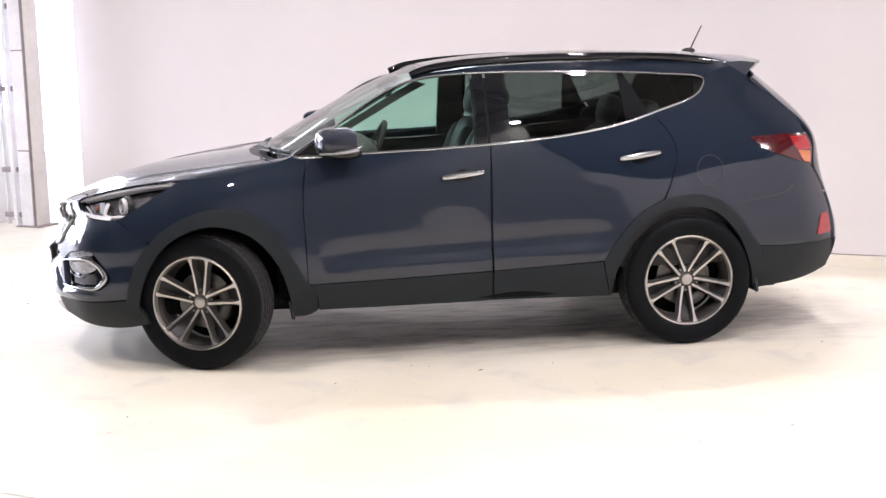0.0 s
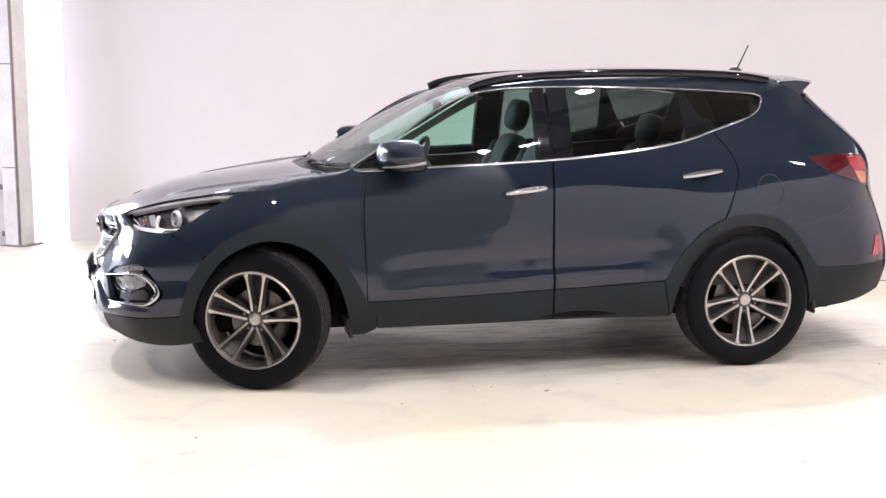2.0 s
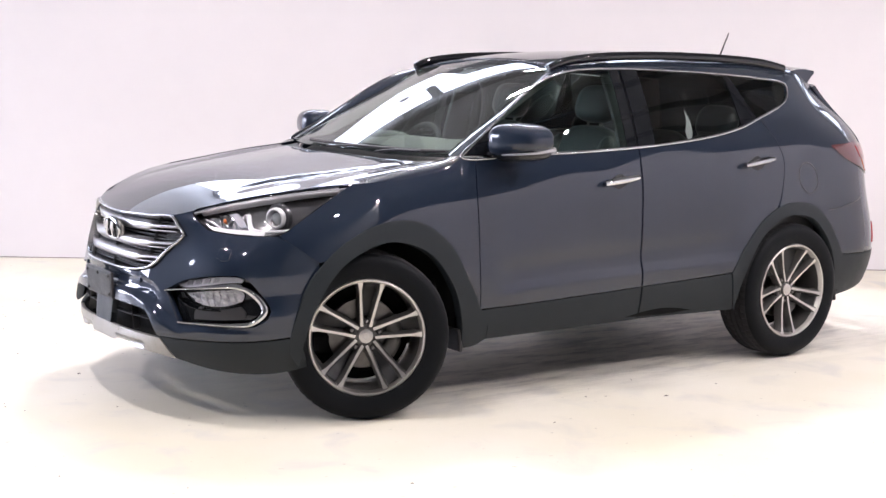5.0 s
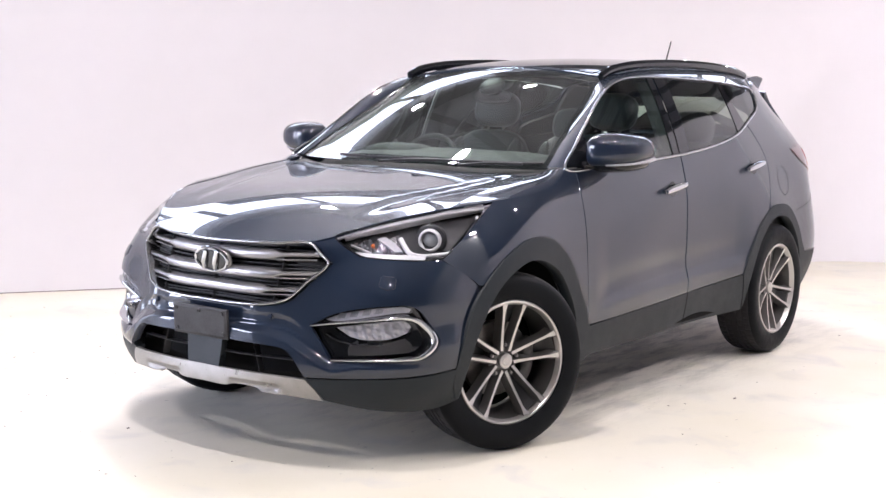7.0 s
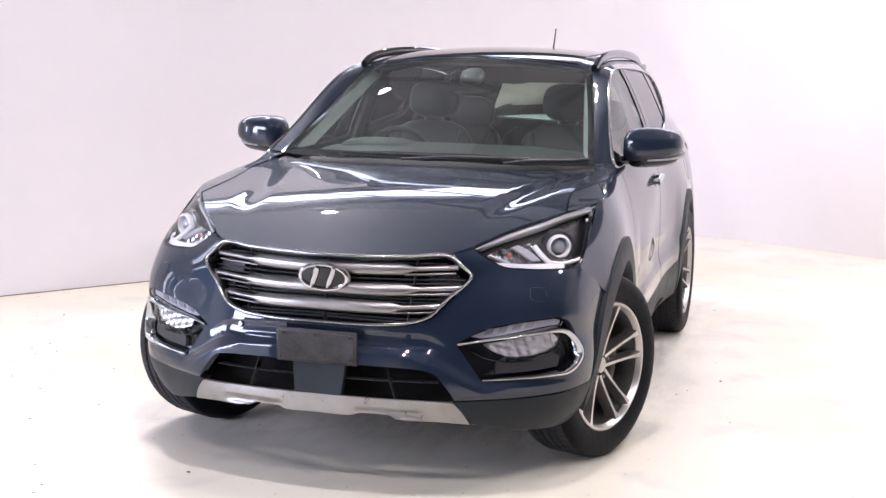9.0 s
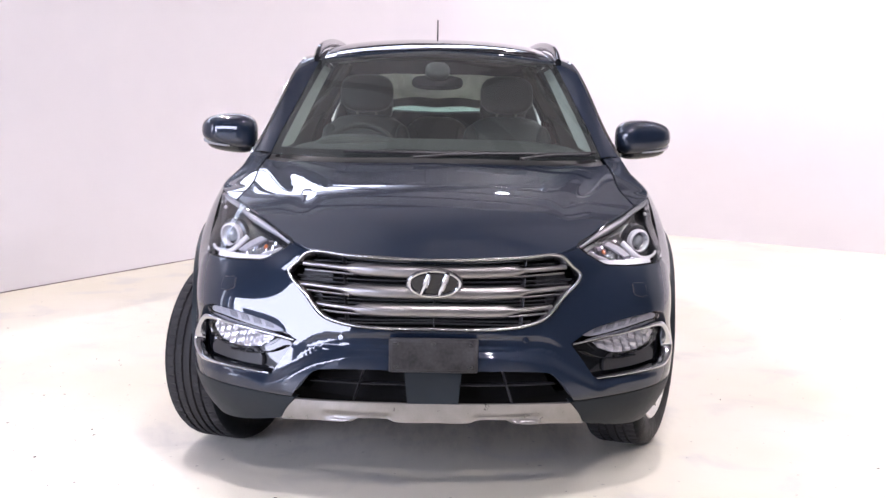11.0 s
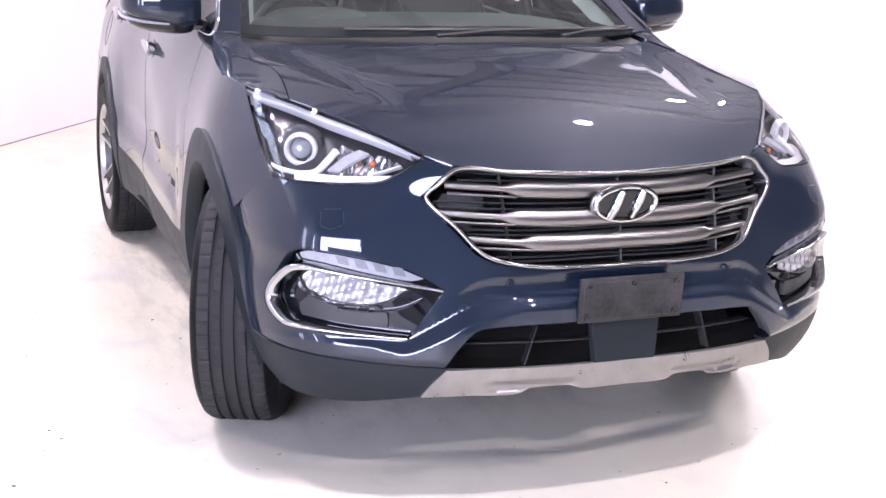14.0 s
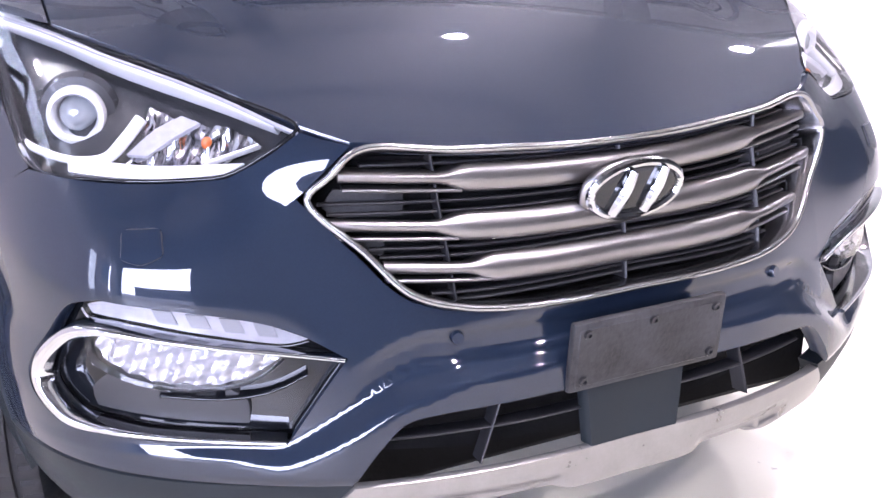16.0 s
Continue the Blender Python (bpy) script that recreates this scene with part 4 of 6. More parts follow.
def headlight(s):
    out = [LAMP_TOP, LAMP_LOW, LAMP_FOOT, LAMP_IN]
    lamp = panel("headlight", nose, mirrored(out, s), M["lamp_shell"], car, step=0.03, hem=0, off=-0.055, label="clear headlamp with projector and white light guide")
    cover = panel("lens_cover", nose, mirrored(out, s), M["lens"], lamp, step=0.025, hem=0.012, off=0.001, label="clear moulded cover")
    cover.visible_shadow = False
    ribbon("seal", nose, [(a * s, z) for seg in out for a, z in seg[:-1]], 0.005, M["gloss_black"], lamp, 0.002, 0.05, -0.004, 0.02, closed=True)
    ribbon("cover_edge", nose, [(a * s, z - .006) for a, z in LAMP_TOP], 0.006, M["drl_bed"], lamp, 0.002, 0.01, -0.008, 0.02, label="pale edge of the cover")
    # light guide along the brow, falling round the projector
    brow = [(37.6, .911), (44, .938), (50.6, .960), (63.6, .995), (77.0, 1.015)]
    ribbon("brow_guide", nose, [(a * s, z) for a, z in brow], lambda t: 0.009 + 0.013 * t, M["drl"], lamp, 0.010, 0.02, -0.018, 0.02, label="white light guide")
    hook = [(74.6, .985), (73.6, .945), (70.2, .897), (65.2, .864), (59.5, .855), (55.5, .855), (53.0, .863), (52.0, .888), (51.4, .915)]
    way_in = nose.at([(a * s, z) for a, z in hook], -0.024)[0]
    part("hook_guide", tube([tuple(p) for p in way_in], lambda t: 0.0065 + 0.004 * float(smooth((t - .7) / .2)), 10, 0.012), M["drl"], lamp, "white light guide")
    foot = [[(56.8, .857), (48, .855), (40.2, .860)], [(40.2, .860), (41.8, .845)], [(41.8, .845), (47, .838), (56.2, .837)], [(56.2, .837), (56.8, .857)]]
    panel("foot_guide", nose, mirrored(foot, s), M["drl"], lamp, step=0.02, hem=0.012, off=-0.018, label="white light bar")
    tick = [(39.2, .888), (41.2, .876), (43.6, .862)]
    ribbon("tick_guide", nose, [(a * s, z) for a, z in tick], 0.005, M["drl"], lamp, 0.006, 0.01, -0.024, 0.015)
    side = [[(79.3, 1.019), (77.0, 1.008), (74.6, .960), (69.0, .892), (62.2, .846)], [(62.2, .846), (61.2, .838)], [(61.2, .838), (66, .888), (72, .952), (79.3, 1.019)]]
    panel("side_reflector", nose, mirrored(side, s), M["drl_cell"], lamp, step=0.02, hem=0.01, off=-0.014)
    inner = [[(39.2, .890), (41.3, .908), (46, .921), (51.3, .934)], [(51.3, .934), (51.0, .90), (51.8, .866)], [(51.8, .866), (47, .858), (43, .859)], [(43, .859), (39.2, .890)]]
    def facets(a, z):
        return 0.007 * np.sin(np.abs(a) * 1.5 + z * 75) + 0.004 * np.sin(np.abs(a) * 3.7 - z * 40)
    panel("reflector_bowl", nose, mirrored(inner, s), M["reflector"], lamp, step=0.008, hem=0.006, off=-0.040, offset_of=facets, label="bright faceted bowl")
    blade = [[(45.6, .915), (47.6, .923)], [(47.6, .923), (49.6, .905), (51.4, .870)], [(51.4, .870), (49.4, .870)], [(49.4, .870), (47.6, .895), (45.6, .915)]]
    panel("bowl_blade", nose, mirrored(blade, s), M["drl_bed"], lamp, step=0.02, hem=0.01, off=-0.026)
    # projector: bezel ring, shroud and glass ball
    c, n = nose.at([(59.2 * s, .920)], -0.040)
    way = Vector((-0.86, 0.44 * s, 0.0)).normalized()
    m = Matrix.Translation(Vector(c[0])) @ Vector((0, -1, 0)).rotation_difference(way).to_matrix().to_4x4()
    def set_in(bm):
        bmesh.ops.transform(bm, matrix=m, verts=bm.verts)
        return bm
    part("projector_ring", set_in(lathe([(0.030, 0.02), (0.0325, -0.014), (0.037, -0.021), (0.044, -0.017), (0.046, -0.006), (0.043, 0.02)], 40)), M["drl"], lamp, "bright projector ring")
    part("projector_lens", set_in(lathe([(0, -0.018), (0.010, -0.017), (0.020, -0.012), (0.027, -0.003), (0.030, 0.008)], 32)), material_lens_ball, lamp, "domed projector lens")
    part("shroud", set_in(lathe([(0.046, 0.0), (0.058, 0.004), (0.064, 0.02)], 32)), M["lamp_shell"], lamp)
    a, _ = nose.at([(44.4 * s, .892)], -0.034)
    part("indicator_bulb", blob(0.008, 0.009, 0.010, 2, Matrix.Translation(Vector(a[0])), 16), M["amber"], lamp, "amber bulb")


material_lens_ball = material("projector_glass", (0.30, 0.32, 0.34), 0.04, 0.2, 1.0)


def grille():
    half = GRILLE
    full = half + [[(-a, b) for a, b in seg[::-1]] for seg in half[::-1]]
    unit = panel("grille", nose, full, M["liner"], car, step=0.04, hem=0, off=-0.075, label="wide six-sided grille with silver bars")
    rim = [(0, .633), (12, .635), (19.6, .645), (24.4, .668), (28.8, .732), (34.0, .808), (32, .842), (29.6, .876), (20, .873), (0, .866)]
    rim += [(-a, b) for a, b in rim[-2:0:-1]]
    ribbon("chrome_frame", nose, rim, 0.0115, M["frame"], unit, 0.012, 0.05, 0.002, 0.012, closed=True, label="chrome frame")
    # broad silver bars, thinning into a flat blade near their ends
    def bar(z, end, name="bar"):
        knee = end * 0.62
        body = [(0, z), (knee * 0.6, z + .001), (knee, z + .004), (end, z + .012)]
        body = [(-a, b) for a, b in body[:0:-1]] + body
        ribbon(name, nose, body, lambda t: 0.044 - 0.026 * float(smooth((abs(2 * t - 1) - 0.58) / 0.12)), M["satin"], unit, 0.016, 0.03, -0.022, 0.012, label="satin silver bar")
        for s in (1, -1):
            under_blade = [(knee * 0.98 * s, z - .014), (end * 0.985 * s, z - .008)]
            ribbon("blade", nose, under_blade, 0.007, M["satin"], unit, 0.010, 0.03, -0.022, 0.02)
    bar(.826, 31.2)
    bar(.758, 32.0)
    bar(.694, 26.8)
    # dark slats and uprights between the bars
    for z, e in ((.852, 29), (.800, 33), (.785, 32), (.732, 28), (.719, 27), (.662, 22), (.651, 20)):
        ribbon("slat", nose, [(-e, z), (0, z), (e, z)], 0.006, M["black"], unit, 0.010, 0.02, -0.040, 0.04)
    for a in (-21, 0, 21):
        ribbon("upright", nose, [(a * 1.05, .868), (a * 0.93, .64)], 0.006, M["black"], unit, 0.012, 0.02, -0.034, 0.03)
    for s in (1, -1):
        block = [[(24.5, .780), (24.5, .812)], [(24.5, .812), (31.5, .816)], [(31.5, .816), (32.5, .795), (31, .780)], [(31, .780), (24.5, .780)]]
        panel("blank", nose, mirrored(block, s), M["plate"], unit, step=0.03, hem=0.01, off=-0.045)
        block = [[(26.5, .722), (26.5, .745)], [(26.5, .745), (29.2, .746)], [(29.2, .746), (28.0, .722)], [(28.0, .722), (26.5, .722)]]
        panel("blank", nose, mirrored(block, s), M["plate"], unit, step=0.03, hem=0.01, off=-0.045)
    # oval badge
    badge = part("badge", blob(0.020, 0.098, 0.056, 2.2, Matrix.Translation((-2.166, 0, .786)) @ Matrix.Rotation(radians(-12), 4, "Y"), 36), M["satin"], unit, "oval badge with a chrome ring")
    m = Matrix.Translation((-2.182, 0, .789)) @ Matrix.Rotation(radians(-12), 4, "Y")
    bm = bmesh.new()
    ring = [(m @ Vector((0, 0.088 * math.cos(a), 0.0475 * math.sin(a)))) for a in np.linspace(0, 2 * math.pi, 49)]
    tube(ring, 0.0075, 8, 0.01, bm)
    part("badge_ring", bm, M["chrome"], badge)
    bm = blob(0.006, 0.083, 0.043, 2.0, m, 28)
    part("badge_field", bm, M["gloss_black"], badge)
    # two plain slanted bars on the field
    for y0, y1 in ((-0.050, -0.012), (0.012, 0.050)):
        bm = bmesh.new()
        tube([tuple(m @ Vector((-0.007, -y0 - 0.006, -0.037))), tuple(m @ Vector((-0.010, -(y0 + y1) / 2, 0.0))), tuple(m @ Vector((-0.007, -y1 + 0.006, 0.037)))],
             lambda t: 0.0085 + 0.003 * math.sin(math.pi * t), 8, 0.01, bm)
        part("badge_bar", bm, M["chrome"], badge)


def plate_holder():
    m = Matrix.Translation((-2.240, 0, .549)) @ Matrix.Rotation(radians(-4), 4, "Y")
    holder = part("plate_holder", rounded_box(0.016, 0.306, 0.122, 0.006, 2, m), M["plate"], car, "empty scratched dark number plate holder")
    part("plate_field", rounded_box(0.006, 0.286, 0.102, 0.002, 1, m @ Matrix.Translation((-0.0065, 0, 0))), M["plate"], holder)
    for y, z in ((-.128, .042), (0, .043), (.128, .042), (-.128, -.040), (.128, -.040)):
        bm = lathe([(0, -0.002), (0.0035, -0.002), (0.004, -0.006), (0.0075, -0.006), (0.008, 0.0)], 14)
        bmesh.ops.transform(bm, matrix=m @ Matrix.Translation((-0.009, y, z)) @ Matrix.Rotation(radians(-90), 4, "Z"), verts=bm.verts)
        part("screw", bm, M["black"], holder)


def build_bonnet():
    lamp = nose.at(LAMP_TOP[:4])[0]
    brow = [(x + 0.004, y - 0.005) for x, y, _ in lamp]
    front = nose.at([(0, .872), (10, .874), (20, .880), (30.2, .886)])[0]
    edge = [(x + 0.001, y) for x, y, _ in front]
    nose_lip = [edge[-1], (brow[0][0] - .022, brow[0][1] - .024), brow[0]]
    seam = [brow[-1], (-1.40, .730), (-1.15, .738), (-.95, .737)]
    rear = [(-.95, .737), (-1.0, .55), (-1.065, .3), (-1.085, 0)]
    half = [edge, nose_lip, brow, seam, rear]
    full = half + swap([seg[::-1] for seg in half[::-1]], -1)
    def crease(x, y):
        # a crisp ridge on each side, with a shallow hollow between it and the fender
        line = np.interp(x, [-1.95, -1.6, -1.3, -1.0], [.40, .455, .535, .60])
        d = np.abs(y) - line
        fall = sum(np.clip((d + e) / .055, 0, 1) for e in np.linspace(-.008, .008, 5)) / 5
        return -0.008 * fall * smooth((.155 - d) / .095) * smooth((x + 1.92) / .3)
    panel("bonnet", bonnet_patch, full, M["paint"], car, step=0.025, hem=0.02, offset_of=crease, label="blue-grey bonnet with two crisp ridges")
    # scuttle and wipers
    half = [[(-1.083, 0), (-1.06, .3), (-.995, .55), (-.945, .735)], [(-.945, .735), (-.85, .725)], [(-.85, .725), (-.955, .45), (-.985, 0)]]
    full = half + swap([seg[::-1] for seg in half[::-1]], -1)
    scuttle = panel("scuttle", bonnet_patch, full, M["black"], car, step=0.04, hem=0.01, off=-0.012, label="black plastic scuttle")
    for y0, y1, rest in ((.10, -.52, .30), (-.36, -.70, .0)):
        wiper = part("wiper_arm", tube([(-1.02, y0, 1.135), (-1.0, (y0 * 2 + y1) / 3, 1.150), (-.965, y1 * 0.9 + y0 * .1, 1.155)], 0.009, 8, 0.05, flat=0.7), M["black"], scuttle, "black wiper arm")
        a = screen_patch.at([(-.985 + .16 * (abs(y) / .75) ** 2, y) for y in np.linspace(y0 + rest, y1, 7)], 0.012)[0]
        part("wiper_blade", tube([tuple(p) for p in a], 0.007, 6, 0.05), M["black"], scuttle, "black wiper blade")


def build_sides():
    for s in (-1, 1):
        f = flanks[s]
        # fender
        low_lamp = nose.at(LAMP_LOW)[0]
        lamp_edge = [(p[0], p[2]) for p in low_lamp][::-1]
        lamp_edge[-1] = CREST[0]
        joint = [(p[0] + .004, p[2]) for p in nose.at([(69.7, .715), (64, .785), (60.0, .826)])[0]]
        lamp_edge[0] = joint[-1]
        out = [lamp_edge, CREST, [(-.845, 1.136), (-.775, 1.132)], grow(GAP_A, -0.003), [(-.793, .447), *ARCH_F_OUT[-2:2:-1], (-1.605, .72), joint[0]], joint]
        wing = panel("fender", f, out, M["paint"], car, step=0.025, hem=0.0, label="blue-grey front fender")
        # its top, rounded over to the bonnet seam
        a = f.at(spline(CREST, 0.02))[0]
        u = [nose.at([(66.9, 1.0075)])[0][0], (-1.40, .736, 0), (-1.15, .744, 0), (-.95, .743, 0), (-.865, .733, 0)]
        u = np.array([(x, s * y, BONNET(x, y)[0] + .002) for x, y, _ in u])
        uc = spline(u, 0.02)
        ux = np.linspace(0, 1, len(uc))
        b = np.stack([np.interp(np.linspace(0, 1, len(a)), ux, uc[:, k]) for k in range(3)], 1)
        cc = spline(CREST, 0.02)
        ta = f.at(cc + (0, .004))[0] - f.at(cc - (0, .004))[0]
        gy = (BONNET(b[:, 0], np.abs(b[:, 1]) - .01) - BONNET(b[:, 0], np.abs(b[:, 1]) - .03)) / .02
        lean = ta[:, 1] * s / ta[:, 2]                     # how the flank leans in as it rises
        dy, dz = np.abs(b[:, 1]) - np.abs(a[:, 1]), b[:, 2] - a[:, 2]
        rise = np.clip((dz - gy * dy) / (1 - gy * lean), .003, None)
        ctrl = np.stack([(a[:, 0] + b[:, 0]) / 2, s * (np.abs(a[:, 1]) + lean * rise), a[:, 2] + rise], 1)
        tip = nose.at([(73.8, 1.0180)])[0][0] * (1, s, 1)
        fade = np.exp(-np.arange(len(a)) / 2.5)[:, None]
        ctrl = ctrl + fade * (2 * tip - (a[0] + b[0]) / 2 - ctrl[0])
        strip("fender_top", [tuple(v) for v in a], [tuple(v) for v in b], M["paint"], wing, 0.0, 10, ctrl=ctrl)
        # wheel-arch claddings
        arch = [ARCH_F_OUT, [ARCH_F_OUT[-1], (-.75, .40), (-.742, .302)], [(-.742, .302), (-.80, .275), (-.87, .27)], ARCH_F_IN[::-1], [(-1.70, .266), (-1.745, .33), (-1.758, .406)]]
        panel("arch_cladding", f, arch, M["cladding"], car, step=0.03, hem=0.05, off=0.010, label="charcoal plastic wheel-arch cladding")
        arch = [ARCH_R_OUT, [(1.777, .545), (1.80, .42), (1.785, .30)], [(1.785, .30), (1.75, .30)], ARCH_R_IN[::-1], [(.901, .30), (.875, .40), (.857, .501)]]
        panel("arch_cladding", f, arch, M["cladding"], car, step=0.03, hem=0.05, off=0.010, label="charcoal plastic wheel-arch cladding")
        build_doors(s, f)
        # quarter panel up to the roof and back to the tail
        out = [grow(GAP_C, -0.003)[:-1] + [(1.178, 1.316)], [(1.178, 1.316), (1.194, 1.319), (1.43, 1.388), (1.487, 1.43), (1.518, 1.503)], [(1.518, 1.503), (1.60, 1.535), (1.70, 1.56)],
               [(1.70, 1.56), (1.80, 1.50), (1.95, 1.375), (2.075, 1.24), (2.11, 1.165)],
               [(2.11, 1.165), (1.95, 1.167), (1.738, 1.158)], [(1.738, 1.158), (1.85, 1.08), (2.13, .985)],
               [(2.13, .985), (2.19, .90), (2.235, .82), (2.27, .72), (2.285, .63), (2.285, .545)], [(2.285, .545), (2.0, .545), (1.782, .548)], ARCH_R_OUT[::-1][:-4]]
        out[-1] = [(1.782, .548)] + ARCH_R_OUT[::-1][1:5] + [(1.21, .834)]
        q = panel("quarter_panel", f, out, M["paint"], car, step=0.025, hem=0.02, label="blue-grey rear quarter panel")
        ring = [(1.486 + .078 * math.cos(a), .985 + .083 * math.sin(a)) for a in np.linspace(0, 2 * math.pi, 25)[:-1]]
        ribbon("fuel_flap_gap", f, ring, 0.005, M["black"], q, 0.0012, 0.004, 0.0, 0.02, closed=True)
        ribbon("bumper_gap", f, [(1.64, .800), (1.80, .822), (1.93, .850), (1.985, .885)], 0.004, M["black"], q, 0.0012, 0.004, 0.0, 0.02)
        # rear lamp and reflector
        lamp = [[(1.738, 1.158), (1.95, 1.167), (2.11, 1.165)], [(2.11, 1.165), (2.145, 1.10), (2.13, .985)], [(2.13, .985), (1.95, 1.045), (1.84, 1.085), (1.738, 1.158)]]
        tl = panel("rear_light", f, lamp, M["red"], car, step=0.03, hem=0.02, off=0.006, label="dark red wraparound rear lamp")
        bright = [[(1.99, 1.150), (2.10, 1.152)], [(2.10, 1.152), (2.125, 1.10), (2.125, 1.075)], [(2.125, 1.075), (2.02, 1.085), (1.99, 1.150)]]
        panel("brake_lens", f, bright, M["red_bright"], tl, step=0.03, hem=0.004, off=0.009, label="bright red lens")
        bright = [[(2.03, 1.075), (2.125, 1.065)], [(2.125, 1.065), (2.12, 1.0)], [(2.12, 1.0), (2.07, 1.012), (2.03, 1.075)]]
        panel("indicator_lens", f, bright, M["orange"], tl, step=0.03, hem=0.004, off=0.009, label="orange lens")
        refl = [[(2.15, .585), (2.19, .70)], [(2.19, .70), (2.255, .70)], [(2.255, .70), (2.27, .585)], [(2.27, .585), (2.15, .585)]]
        panel("reflector", f, refl, M["red_bright"], car, step=0.03, hem=0.006, off=0.006, label="red bumper reflector")
        low = [[(1.785, .543), (2.0, .54), (2.285, .54)], [(2.285, .54), (2.295, .46), (2.26, .38)], [(2.26, .38), (2.05, .33), (1.79, .30)], [(1.79, .30), (1.80, .42), (1.785, .543)]]
        panel("rear_apron", f, low, M["cladding"], car, step=0.03, hem=0.05, off=0.004, label="charcoal rear bumper apron")
        # roof side and screen pillar, from the window frame up to the roof
        xs = np.array([-.841, -.70, -.538, -.42, -.281, -.14, 0, .29, .60, 1.02, 1.25, 1.513, 1.70])
        zt = np.array([1.137, 1.228, 1.335, 1.413, 1.487, 1.528, 1.546, 1.555, 1.552, 1.540, 1.527, 1.50, 1.555])
        lower = spline(np.stack([xs[:-1], zt[:-1]], 1), 0.03)
        a = f.at(lower)[0]
        t = np.linspace(0, 1, len(a))
        up = np.array([(-.862, .728, 1.135), (-.70, .695, 1.232), (-.50, .652, 1.342), (-.30, .611, 1.452), (-.128, .576, 1.545), (.05, .566, 1.575), (.30, .563, 1.597), (.60, .560, 1.607), (1.0, .556, 1.610), (1.30, .548, 1.606), (1.62, .528, 1.590)])
        uc = spline(up, 0.02)
        ux = np.cumsum(np.r_[0, np.linalg.norm(np.diff(uc, axis=0), axis=1)])
        ax_ = np.cumsum(np.r_[0, np.linalg.norm(np.diff(a, axis=0), axis=1)])
        b = np.stack([np.interp(ax_ / ax_[-1], ux / ux[-1], uc[:, k]) for k in range(3)], 1)
        b[:, 1] *= s
        strip("roof_side", [tuple(v) for v in a], [tuple(v) for v in b], M["paint"], car, 0.004, 8, "blue-grey roof side and windscreen pillar")
        # small corner between roof side and quarter panel
        c = f.at(spline([(1.513, 1.50), (1.60, 1.533), (1.70, 1.56)], 0.02))[0]
        d = np.stack([np.linspace(1.62, 1.78, len(c)), s * np.linspace(.528, .505, len(c)), np.linspace(1.590, 1.567, len(c))], 1)
        strip("roof_corner", [tuple(v) for v in c], [tuple(v) for v in d], M["paint"], car, 0.008, 6)


